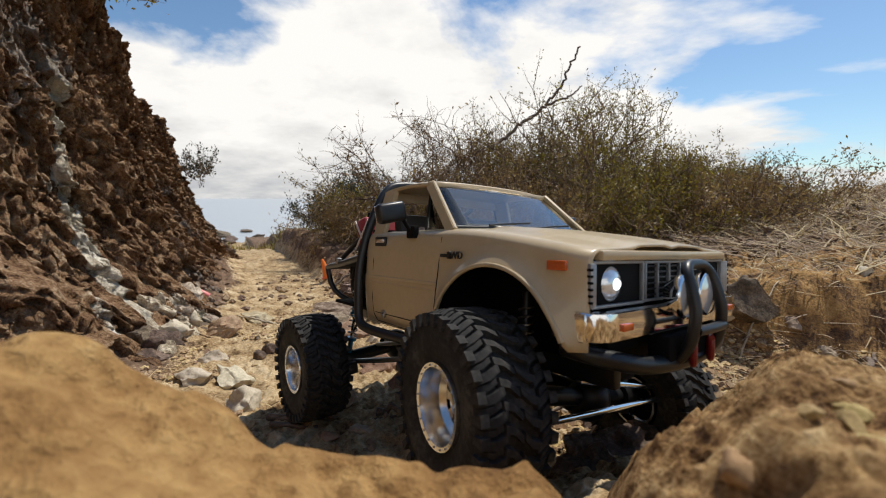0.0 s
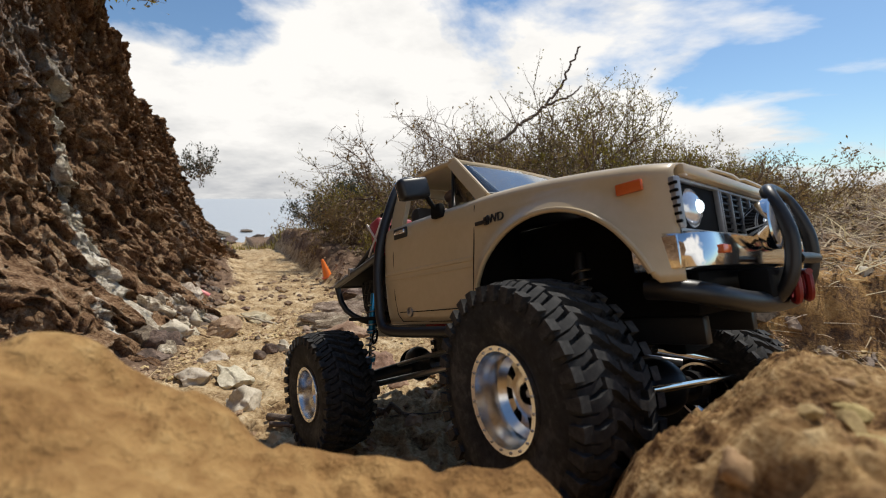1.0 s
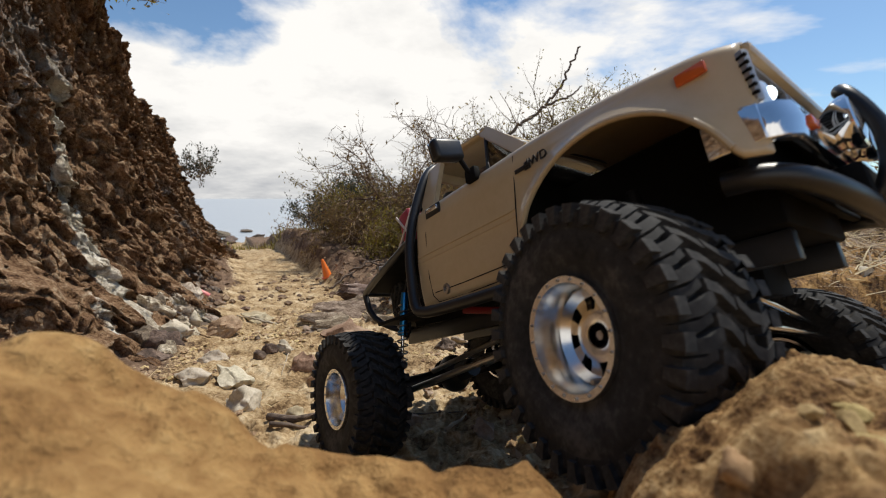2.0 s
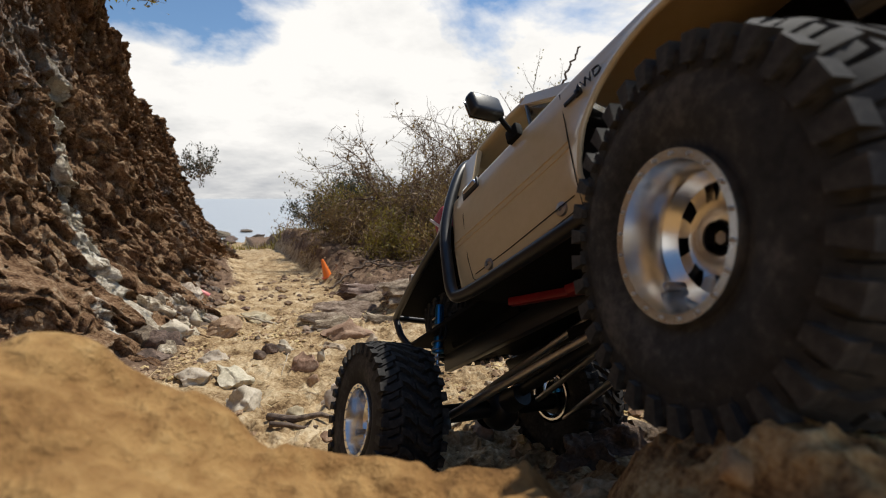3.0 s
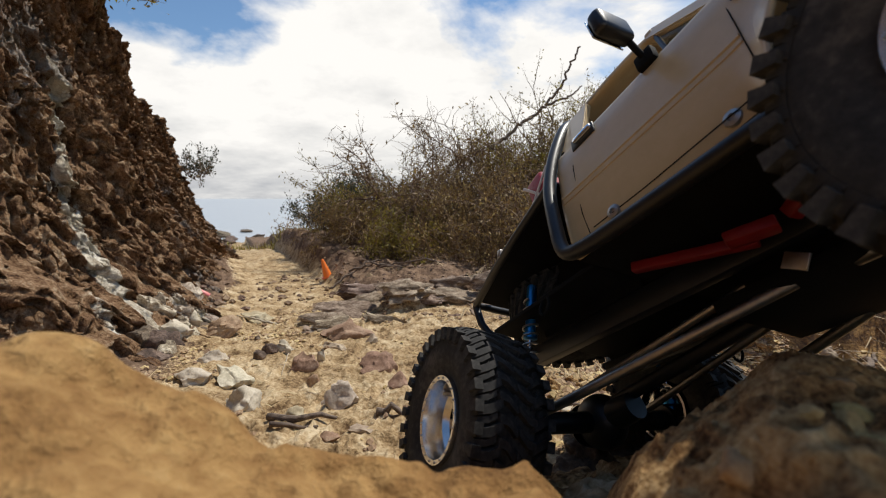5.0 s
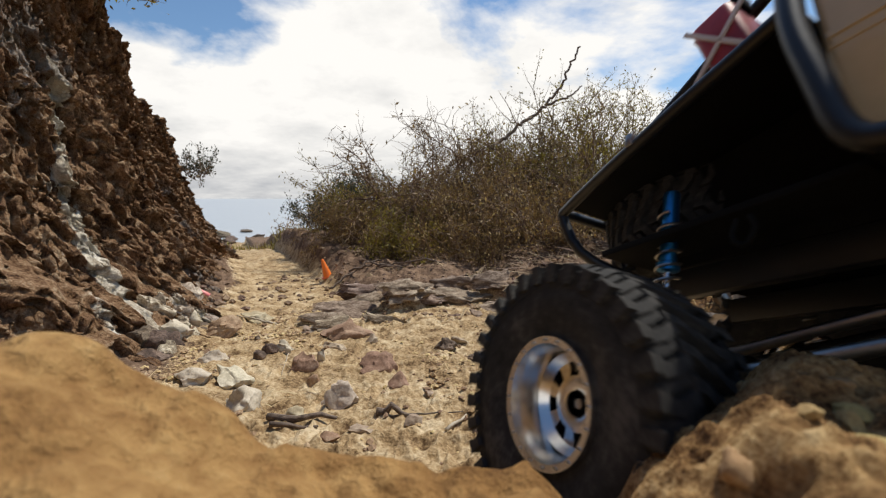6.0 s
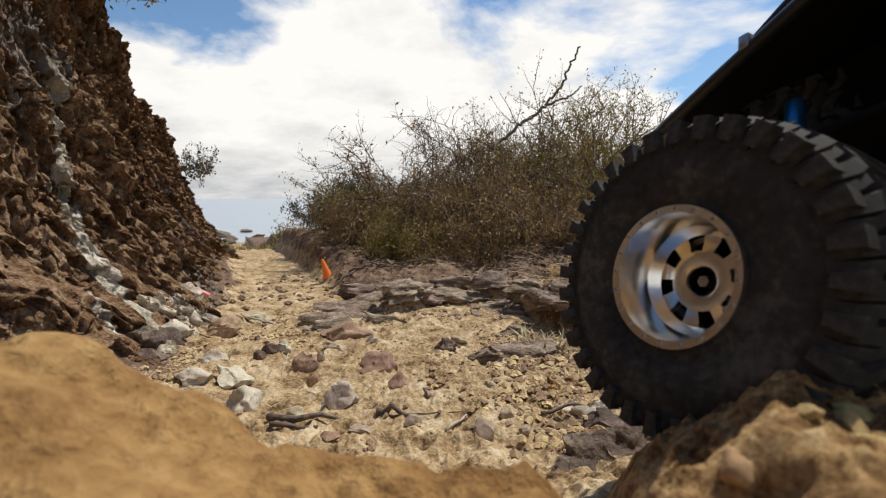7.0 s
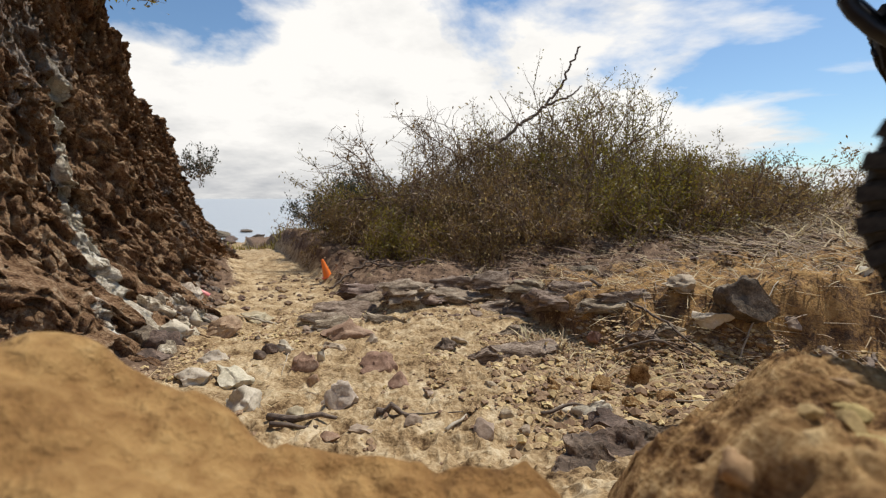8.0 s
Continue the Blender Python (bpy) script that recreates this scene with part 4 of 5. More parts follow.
def tread_meshes():
    """The four kinds of tread block on each side: mesh, and its place in the step round the tyre."""
    w = TYRE_W / 2
    h = math.pi / 32
    out = []

    def lug(y0, y1, r0, r1, width, skew, at, taper=0.72):
        bm = B()
        vs = []
        for rr, k in ((r0, 1.0), (r1, taper)):
            for yy, aa in ((y0, -skew), (0.5 * (y0 + y1), skew * 0.5), (y1, skew)):
                for sg in (-1, 1):
                    a = aa + sg * width * k / 2 / TYRE_R
                    drop = 0.0040 * max(0.0, (abs(yy) / w - 0.55) / 0.45) ** 2
                    vs.append(bm.verts.new(((rr - drop) * math.cos(a), yy * (1 if rr == r0 else 0.98), (rr - drop) * math.sin(a))))
        for q in ((6, 7, 9, 8), (8, 9, 11, 10), (0, 1, 7, 6), (4, 10, 11, 5), (0, 6, 8, 2), (2, 8, 10, 4), (1, 3, 9, 7), (3, 5, 11, 9)):
            bm.faces.new([vs[i] for i in q])
        bmesh.ops.recalc_face_normals(bm, faces=bm.faces[:])
        out.append((rubber_mesh("tread_block", bm), at))

    for s in (-1, 1):
        o = h if s > 0 else 0.0
        lug(s * w * 0.42, s * w * 0.99, 0.0412, TYRE_R, 0.0054, 0.04 * s, o)
        lug(s * w * 0.56, s * w * 0.99, 0.0412, TYRE_R - 0.0006, 0.0037, 0.03 * s, o + h * 0.98)
        lug(s * w * 0.03, s * w * 0.50, 0.0428, TYRE_R, 0.0046, -0.06 * s, o + h * 0.5)
        # shoulder blocks run down the sidewall
        bm = B()
        V = []
        for rr, off in ((0.0452, 0.0025), (0.0388, 0.0018)):
            for sg in (-1, 1):
                a = sg * off / TYRE_R
                V.append(bm.verts.new((rr * math.cos(a), s * (w + 0.0016), rr * math.sin(a))))
                V.append(bm.verts.new((rr * math.cos(a), s * w * 0.86, rr * math.sin(a))))
        for q in ((0, 2, 6, 4), (0, 1, 3, 2), (4, 6, 7, 5), (0, 4, 5, 1), (2, 3, 7, 6)):
            bm.faces.new([V[i] for i in q])
        bmesh.ops.recalc_face_normals(bm, faces=bm.faces[:])
        out.append((rubber_mesh("tread_block", bm), o))
    return out


def rim_meshes():
    """Dished alloy wheel: lip and barrel; face with eight slots; ring bolts; hub."""
    w = TYRE_W / 2
    out = []
    bm = B()
    lathe(bm, [(RIM_R - 0.0030, -w * 0.86), (RIM_R - 0.0027, -w * 0.93), (RIM_R - 0.0004, -w * 0.95), (RIM_R, -w * 0.88), (RIM_R, -w * 0.75), (RIM_R - 0.003, -w * 0.72), (RIM_R - 0.003, w * 0.85), (RIM_R - 0.0045, w * 0.85), (RIM_R - 0.0048, -w * 0.5)], 72, "Y", close=True)
    out.append(("rim", bm, ALLOY, "brushed alloy rim with bolted ring"))
    bm = B()
    n, radii = 96, [0.0042, 0.0056, 0.0074, 0.0092, 0.0108, 0.0124, 0.0140, 0.0158, 0.0186]
    depth = [-0.0035, -0.0040, -0.0042, -0.0040, -0.0036, -0.0032, -0.0034, -0.0056, -0.0100]
    V = [[bm.verts.new((r * math.cos(2 * math.pi * k / n), y, r * math.sin(2 * math.pi * k / n))) for k in range(n)] for r, y in zip(radii, depth)]
    for i in range(len(radii) - 1):
        for k in range(n):
            ang = (k + 0.5) % 12
            if 3 <= i <= 5 and abs(ang - 6) < (2.6 if i != 4 else 3.4):
                continue
            bm.faces.new((V[i][k], V[i + 1][k], V[i + 1][(k + 1) % n], V[i][(k + 1) % n]))
    geo = bmesh.ops.extrude_face_region(bm, geom=bm.faces[:])
    bmesh.ops.translate(bm, vec=(0, 0.0026, 0), verts=[v for v in geo["geom"] if isinstance(v, bmesh.types.BMVert)])
    out.append(("wheel_face", bm, ALLOY, "dished alloy wheel face with eight slots"))
    bm = B()
    for k in range(20):
        a = 2 * math.pi * k / 20
        lathe(bm, [(0, -w * 0.97), (0.0005, -w * 0.965), (0.0006, -w * 0.92)], 8, "Y", ((RIM_R - 0.0016) * math.cos(a), 0, (RIM_R - 0.0016) * math.sin(a)))
    out.append(("bolt_ring", bm, STEEL, ""))
    bm = B()
    lathe(bm, [(0.0042, -0.0042), (0.0046, -0.0030), (0.0046, 0.008), (0, 0.008)], 24, "Y")
    out.append(("hub", bm, BLACKMATT, "black hub socket"))
    bm = B()
    lathe(bm, [(0, -0.0030), (0.0018, -0.0028), (0.0020, 0.004)], 6, "Y")
    out.append(("wheel_nut", bm, STEEL, ""))
    bm = B()
    lathe(bm, [(RIM_R - 0.006, 0.006), (0.004, 0.006)], 40, "Y")
    out.append(("brake_disc", bm, BLACKMATT, ""))
    bm = B()
    box(bm, (0.0138, -0.0085, 0.0062), (0.0020, 0.006, 0.0020), bevel=0.0006)
    out.append(("valve", bm, STEEL, ""))
    return out


def build_wheel():
    hub = new("wheel")
    hub.empty_display_size = 0.02
    hub.parent = truck
    t = new("tyre", carcass_mesh())
    t.parent = hub
    t["label"] = "black knobbly mud-terrain tyre, dusty"
    for me, at in tread_meshes():
        for k in range(32):
            block = new("tread_block", me)
            block.parent = hub
            block.matrix_basis = pose(0, 0, 0, 0, -math.degrees(2 * math.pi * k / 32 + at), 0)
    for name, bm, mat, label in rim_meshes():
        bmesh.ops.scale(bm, vec=(SWELL, SWELL, SWELL), verts=bm.verts[:])
        part(name, bm, mat, hub, label)
    hub["label"] = "knobbly off-road wheel with slotted alloy rim"
    return hub


wheel_fr = build_wheel()
wheel_rr = copy_thing(wheel_fr, Matrix())
wheel_fl = copy_thing(wheel_fr, Matrix())
wheel_rl = copy_thing(wheel_fr, Matrix())
spare = copy_thing(wheel_fr, Matrix())
spare.name = "spare_wheel"
spare.matrix_basis = pose(-0.118, 0.085, 0.018, 0, -8, 0) @ pose(0, 0, 0, 90, 0, 0)


# ---- stones ----
STONE_MAT = {"P": MAT_PALE, "R": MAT_RED, "S": MAT_STONE, "D": MAT_DARK, "O": MAT_BOULDER}
STONE_LABEL = {"P": "pale weathered stone lying on the sandy track", "R": "angular red-brown stone half sunk in sand", "S": "rounded tan stone lying on the track",
               "D": "dark rough stone on the earth bank", "O": "crumbling ochre clod of clay"}


def rock_mesh(size, seed, mat, level=3, blocky=0.25, rough=0.16):
    """A stone: a ball cut by a few flat planes, then roughened."""
    rnd = random.Random(seed)
    bm = B()
    bmesh.ops.create_icosphere(bm, subdivisions=level, radius=1.0)
    P = np.array([v.co[:] for v in bm.verts])
    for _ in range(11):
        n = np.array([rnd.gauss(0, 1) for _ in range(3)])
        n /= np.linalg.norm(n)
        d = rnd.uniform(0.50, 0.85)
        over = np.clip(P @ n - d, 0, None)
        P -= np.outer(over * (0.75 + blocky), n)
    o = seed * 3.17
    rough = rough * 1.45
    P *= (1 + rough * fbm(P[:, 0] * 1.6 + o, P[:, 1] * 1.6, P[:, 2] * 1.6, 3, 17) + rough * 0.25 * ridged(P[:, 0] * 5 + o, P[:, 1] * 5, P[:, 2] * 5, 2, 23))[:, None]
    P *= np.array(size) / 2
    for v, p in zip(bm.verts, P):
        v.co = p
    me = bpy.data.meshes.new("stone")
    bm.to_mesh(me)
    bm.free()
    me.materials.append(mat)
    me.shade_smooth()
    me.set_sharp_from_angle(angle=radians(50))
    return me


# east, north, width, height, kind
STONES = """-0.113,0.420,0.040,0.033,P -0.185,0.531,0.037,0.034,R -0.171,0.563,0.013,0.019,P -0.168,0.627,0.033,0.014,S -0.086,0.531,0.045,0.026,R -0.160,0.488,0.015,0.014,R 0.037,0.359,0.029,0.020,S 0.005,0.627,0.037,0.018,D 0.026,0.661,0.028,0.015,S -0.380,0.830,0.065,0.025,S -0.244,0.605,0.031,0.019,P -0.312,0.679,0.011,0.009,D -0.288,0.452,0.045,0.019,P -0.255,0.473,0.050,0.027,P -0.211,0.411,0.050,0.026,P 0.455,0.593,0.074,0.057,D 0.325,0.947,0.065,0.029,D 0.175,0.945,0.042,0.026,R 0.150,0.391,0.037,0.020,P 0.156,0.356,0.047,0.024,D 0.249,0.497,0.030,0.035,O 0.191,0.478,0.024,0.019,O -0.176,0.686,0.086,0.035,R -0.260,0.599,0.025,0.018,D -0.027,0.381,0.019,0.009,S -0.076,0.364,0.021,0.009,S -0.053,0.477,0.027,0.016,R 0.065,0.392,0.017,0.010,S 0.128,0.461,0.017,0.012,O 0.158,0.492,0.017,0.014,O 0.127,0.410,0.021,0.012,P 0.058,0.477,0.018,0.009,S -0.016,0.461,0.016,0.008,S 0.075,0.356,0.015,0.009,S -0.150,0.398,0.019,0.014,S -0.105,0.350,0.020,0.009,R -0.270,0.583,0.023,0.016,D 0.206,0.429,0.018,0.012,O 0.254,0.450,0.022,0.014,O 0.404,0.682,0.066,0.022,S 0.409,0.611,0.051,0.022,P 0.248,0.644,0.027,0.018,R 0.074,0.872,0.036,0.019,S -0.375,0.679,0.063,0.028,R -0.323,0.554,0.039,0.026,P -0.412,0.610,0.051,0.031,P -0.445,0.705,0.049,0.033,P -0.505,0.707,0.045,0.033,P 0.518,0.593,0.024,0.015,S 0.544,0.566,0.031,0.016,S 0.665,0.643,0.023,0.018,P -0.249,0.747,0.031,0.015,S -0.117,0.672,0.025,0.013,S"""


def build_stones():
    for i, s in enumerate(STONES.split()):
        x, y, w, h, k = s.split(",")
        x, y, w, h = float(x), float(y), float(w), float(h)
        rnd = random.Random(100 + i)
        deep = w * rnd.uniform(0.7, 0.95)
        me = rock_mesh((w * 1.08, deep, h * 1.35), 200 + i, STONE_MAT[k], 4 if w > 0.03 else 3, 0.35, 0.3 if k == "O" else 0.2)
        ob = new("stone" if k != "O" else "clay_clod", me)
        ob.matrix_basis = pose(x, y + deep * 0.3, ground_at(x, y + deep * 0.3) + h * 0.16, rnd.uniform(-14, 14), rnd.uniform(-14, 14), rnd.uniform(-25, 25))
        tagged(ob, STONE_LABEL[k], "stone", "stones in the gully")


build_stones()

SLABS = """-0.228,0.893,0.112,0.030 -0.163,0.951,0.145,0.034 -0.081,0.917,0.114,0.028 -0.019,0.972,0.107,0.029 0.062,0.969,0.121,0.032 0.130,0.984,0.095,0.030 0.022,1.016,0.112,0.025 -0.071,0.948,0.118,0.024 0.144,0.895,0.099,0.030 0.216,0.755,0.115,0.038 0.128,0.603,0.093,0.037 0.069,0.572,0.048,0.021 0.262,0.688,0.085,0.023 0.321,0.695,0.076,0.021 0.239,0.769,0.085,0.021 -0.118,0.815,0.079,0.020 -0.202,0.747,0.083,0.027 0.107,1.021,0.084,0.022 0.197,0.863,0.083,0.021 0.309,0.612,0.051,0.017 0.343,0.612,0.051,0.017 -0.119,1.029,0.099,0.023 -0.192,1.038,0.129,0.026 -0.254,0.815,0.079,0.027 0.136,0.714,0.070,0.022"""


def build_slabs():
    for i, s in enumerate(SLABS.split()):
        x, y, w, h = (float(v) for v in s.split(","))
        rnd = random.Random(500 + i)
        deep = w * rnd.uniform(0.5, 0.9)
        me = rock_mesh((w * 1.25, deep, h * 1.7), 700 + i, MAT_SHELF, 4, 0.3, 0.3)
        ob = new("rock_slab", me)
        ob.matrix_basis = pose(x, y + deep * 0.35, ground_at(x, y + deep * 0.35) - h * 0.08, rnd.uniform(-6, 10), rnd.uniform(-9, 9), rnd.uniform(-14, 22))
        tagged(ob, "bedded grey-brown rock slab edging the bank", "rock", "rock slabs along the bank")


build_slabs()

# grey and salt-crusted lumps heaped at the foot of the cliff
MAT_CRUST = material("salt_crusted_rock", [(0.36, (0.13, 0.09, 0.058)), (0.46, (0.32, 0.25, 0.175)), (0.56, (0.58, 0.49, 0.37)), (0.68, (0.80, 0.72, 0.58))], 32, rough=(0.8, 0.95), bump=0.9, bump_dist=0.006, random_tone=0.22)
for i in range(38):
    rnd = random.Random(1300 + i)
    yy, hh = rnd.uniform(0.47, 0.84), rnd.uniform(0.0, 0.11) * rnd.uniform(0.5, 1)
    w = rnd.uniform(0.03, 0.075)
    xx = float(np.interp(yy, [0, .3, .54, .966, 1.37], [-.40, -.375, -.395, -.57, -.82])) - 0.30 * (1 - math.exp(-hh * 4.2)) + 0.035
    zz = float(np.interp(yy, [0, .54, 1, 1.4], [-.24, -.25, -.28, -.31])) + hh
    ob = new("stone", rock_mesh((w, w * rnd.uniform(0.6, 0.9), w * rnd.uniform(0.5, 0.8)), 1400 + i, MAT_CRUST if i % 4 else MAT_DARK, 4, 0.3, 0.22))
    ob.matrix_basis = pose(xx, yy * DEEP, zz + EZ, rnd.uniform(-25, 25), rnd.uniform(-5, 35), rnd.uniform(0, 180))
    tagged(ob, "grey stone crusted with pale salt at the cliff foot" if i % 4 else "dark rough stone at the cliff foot", "stone", "stones in the gully")

# dark ledge below the boulder, driftwood on the sand
for i, (x, y, w, d, h, rz) in enumerate(((0.128, 0.282, 0.085, 0.07, 0.045, 10), (0.165, 0.300, 0.05, 0.05, 0.035, 40), (0.100, 0.262, 0.05, 0.05, 0.03, 70))):
    ob = new("stone", rock_mesh((w, d, h), 900 + i, MAT_DARK, 5, 0.3, 0.24))
    ob.matrix_basis = pose(x, y, ground_at(x, y) + 0.001, 0, 0, rz)
    tagged(ob, "dark crusty rock at the foot of the ramp", "stone", "stones in the gully")


def stick_mesh(pts, r, mat, seed=0):
    rnd = random.Random(seed)
    P = [Vector(p) for p in pts]
    Q = []
    for a, b in zip(P[:-1], P[1:]):
        n = max(3, int((b - a).length / 0.012))
        for k in range(n):
            Q.append(a.lerp(b, k / n) + Vector([rnd.gauss(0, r * 0.45) for _ in range(3)]))
    Q.append(P[-1])
    bm = tube(B(), Q, r, 7, 0.45)
    me = bpy.data.meshes.new("stick")
    bm.to_mesh(me)
    bm.free()
    me.materials.append(mat)
    me.shade_smooth()
    return me


MAT_WOOD = material("grey_driftwood", [(0.36, (0.055, 0.039, 0.029)), (0.5, (0.14, 0.10, 0.074)), (0.65, (0.28, 0.215, 0.16))], 70, rough=(0.75, 0.95), bump=0.6, stretch=(1, 4, 4))
MAT_BONE = material("bleached_stick", [(0.3, (0.30, 0.24, 0.17)), (0.7, (0.55, 0.48, 0.37))], 70, rough=(0.7, 0.9), bump=0.3)
STICKS = [
    (((0.285, 0.80), (0.335, 0.63), (0.372, 0.575)), 0.0032, "D", 0.018), (((0.255, 0.60), (0.30, 0.58), (0.352, 0.570)), 0.0024, "D", 0.030),
    (((0.30, 0.62), (0.36, 0.585)), 0.0018, "D", 0.02), (((-0.081, 0.394), (-0.03, 0.40), (0.021, 0.415)), 0.0013, "D", 0.003),
    (((0.003, 0.372), (0.024, 0.408)), 0.0022, "B", 0.002), (((0.100, 0.40), (0.135, 0.405), (0.168, 0.410)), 0.0020, "D", 0.005),
    (((0.42, 0.57), (0.445, 0.59), (0.522, 0.64)), 0.0015, "B", 0.004), (((0.53, 0.50), (0.60, 0.56)), 0.0045, "D", 0.02),
    (((-0.175, 0.39), (-0.13, 0.385), (-0.105, 0.392)), 0.0040, "D", 0.002), (((-0.165, 0.378), (-0.12, 0.378)), 0.0028, "D", 0.002),
    (((-0.066, 0.405), (-0.052, 0.402), (-0.034, 0.398)), 0.0045, "D", 0.003), (((0.26, 0.44), (0.295, 0.425)), 0.0012, "B", 0.004),
    (((0.14, 0.345), (0.185, 0.335)), 0.0014, "D", 0.006), (((-0.23, 0.60), (-0.21, 0.52)), 0.0009, "B", 0.003), (((-0.33, 0.80), (-0.42, 0.83)), 0.0022, "B", 0.003),
    (((-0.29, 1.28), (-0.20, 1.20), (-0.12, 1.22)), 0.004, "D", 0.02), (((-0.20, 1.30), (-0.05, 1.22), (0.08, 1.25)), 0.0035, "D", 0.02), (((-0.33, 1.20), (-0.24, 1.27), (-0.20, 1.36)), 0.0035, "D", 0.03),
]


def build_sticks():
    for i, (pts, r, k, up) in enumerate(STICKS):
        P = []
        for j, (x, y) in enumerate(pts):
            mid = 0 < j < len(pts) - 1
            P.append((x, y, ground_at(x, y) + (up if mid else up * 0.4) + r * 0.6))
        tagged(new("stick", stick_mesh(P, r, MAT_WOOD if k == "D" else MAT_BONE, i)), "dark weathered stick lying on the ground" if k == "D" else "bleached dry stalk lying on the sand", "stick", "sticks on the ground")
    # a dead root leaning on the clay bank
    tagged(new("root", stick_mesh([(-0.36, 0.30, EZ - 0.17), (-0.385, 0.32, EZ - 0.10), (-0.42, 0.345, EZ - 0.045), (-0.45, 0.36, EZ + 0.0)], 0.0026, MAT_BONE, 90)), "thin pale root leaning on the clay bank", "root")
    tagged(new("root", stick_mesh([(-0.43, 0.58, EZ - 0.20), (-0.39, 0.56, EZ - 0.215), (-0.33, 0.54, EZ - 0.222), (-0.30, 0.53, EZ - 0.225)], 0.002, MAT_BONE, 91)), "thin pale root leaning on the clay bank", "root")


build_sticks()


# ---- gravel, straw and litter ----
def scatter(n, x0, x1, y0, y1, seed, keep):
    rng = np.random.RandomState(seed)
    out = []
    while len(out) < n:
        x, y = rng.uniform(x0, x1, 4000), rng.uniform(y0, y1, 4000)
        k = keep(x, y) > rng.uniform(0, 1, 4000)
        out += list(zip(x[k], y[k]))
    P = np.array(out[:n])
    return P, rng


def build_gravel(name, n, area, smin, smax, mat, seed, keep, label):
    P, rng = scatter(n, *area, seed, keep)
    z = ground_height(P[:, 0], P[:, 1]) + EZ
    base = np.array([(1, 0, 0), (-1, 0, 0), (0, 1, 0), (0, -1, 0), (0, 0, 1), (0, 0, -1), (.6, .6, .55), (-.6, .6, .5), (.6, -.6, .5), (-.6, -.6, .55)], float)
    tri = [(0, 2, 6), (2, 4, 6), (4, 0, 6), (2, 1, 7), (1, 4, 7), (4, 2, 7), (0, 4, 8), (4, 3, 8), (3, 0, 8), (1, 3, 9), (3, 4, 9), (4, 1, 9), (2, 0, 5), (1, 2, 5), (3, 1, 5), (0, 3, 5)]
    size = smin + (smax - smin) * rng.uniform(0, 1, n) ** 2.6
    q = base[None] * (1 + rng.uniform(-.3, .3, (n, 10, 3))) * size[:, None, None]
    q = q * np.stack([np.ones(n), rng.uniform(.6, 1, n), rng.uniform(.4, .75, n)], 1)[:, None, :]
    a = rng.uniform(0, 6.28, n)
    c, s = np.cos(a)[:, None], np.sin(a)[:, None]
    V = np.stack([q[..., 0] * c - q[..., 1] * s + P[:, :1], q[..., 0] * s + q[..., 1] * c + P[:, 1:], q[..., 2] + (z + size * 0.15)[:, None]], -1).reshape(-1, 3)
    F = (np.array(tri)[None] + 10 * np.arange(n)[:, None, None]).reshape(-1, 3)
    me = mesh_from(name, V, F, mat, smooth=False)
    tagged(new(name, me), label, "gravel", kind="stuff")


def on_track(x, y):
    z, sand, ochre = ground_base(x, y)
    return np.clip(-0.05 + 0.9 * (1 - sand) + 0.5 * fbm(x * 14, y * 14, 0, 3, 3), 0.015, 1) * (y > 0.16) * (z < -0.195)


build_gravel("gravel", 7000, (-0.36, 0.50, 0.24, 0.98), 0.0009, 0.0058, MAT_GRAVEL, 3, on_track, "loose sandy gravel and crumbs of clay")
build_gravel("rubble", 4200, (0.06, 0.60, 0.30, 0.72), 0.0014, 0.0085, MAT_GRAVEL, 4, lambda x, y: np.clip(0.3 + 2 * (x - 0.08), 0, 1) * (ground_base(x, y)[0] < -0.212), "ochre rubble fallen from the bank")
build_gravel("bank_rubble", 1500, (-0.6, 1.3, 0.85, 1.7), 0.003, 0.014, MAT_LITTER, 5, lambda x, y: 0.5 + 0 * x, "small stones on the brown bank")
build_gravel("far_rubble", 160, (-1.9, -0.25, 0.9, 3.2), 0.002, 0.008, MAT_GRAVEL, 6, lambda x, y: np.exp(-((x - path_centre(y / DEEP)) / (0.35 + 0.05 * y)) ** 2), "scattered stones along the track")


def build_blades(name, n, area, length, width, lift, mat, seed, keep, label, category):
    """Thin curved stalks and blades, lying or leaning."""
    P, rng = scatter(n, *area, seed, keep)
    z = ground_height(P[:, 0], P[:, 1]) + EZ
    L = length * rng.uniform(0.4, 1.3, n)
    a, e = rng.uniform(0, 6.28, n), rng.uniform(lift[0], lift[1], n)
    d = np.stack([np.cos(a) * np.cos(e), np.sin(a) * np.cos(e), np.sin(e)], 1)
    side = np.stack([-np.sin(a), np.cos(a), rng.uniform(-.6, .6, n)], 1)
    wide = width * rng.uniform(0.6, 1.3, n)
    bend = rng.uniform(-.35, .35, n)
    p = np.stack([P[:, 0], P[:, 1], z - 0.002], 1)
    V = np.empty((n, 8, 3))
    for k in range(4):
        t = k / 3
        c = p + d * (L * t)[:, None] + side * (bend * L * 0.15 * t * t)[:, None]
        c[:, 2] -= L * t * t * 0.35 * np.maximum(0.1, np.sin(e))
        w = side * (wide * (1 - 0.8 * t) / 2)[:, None]
        V[:, 2 * k], V[:, 2 * k + 1] = c - w, c + w
    V = V.reshape(-1, 3)
    q = np.array([(0, 1, 3, 2), (2, 3, 5, 4), (4, 5, 7, 6)])
    F = (q[None] + 8 * np.arange(n)[:, None, None]).reshape(-1, 4)
    me = mesh_from(name, V, F, mat)
    tagged(new(name, me), label, category, kind="stuff")


def mound(x, y):
    return np.clip((x - 0.55) * 2.2, 0, 1) * (ground_base(x, y)[0] > -0.3)


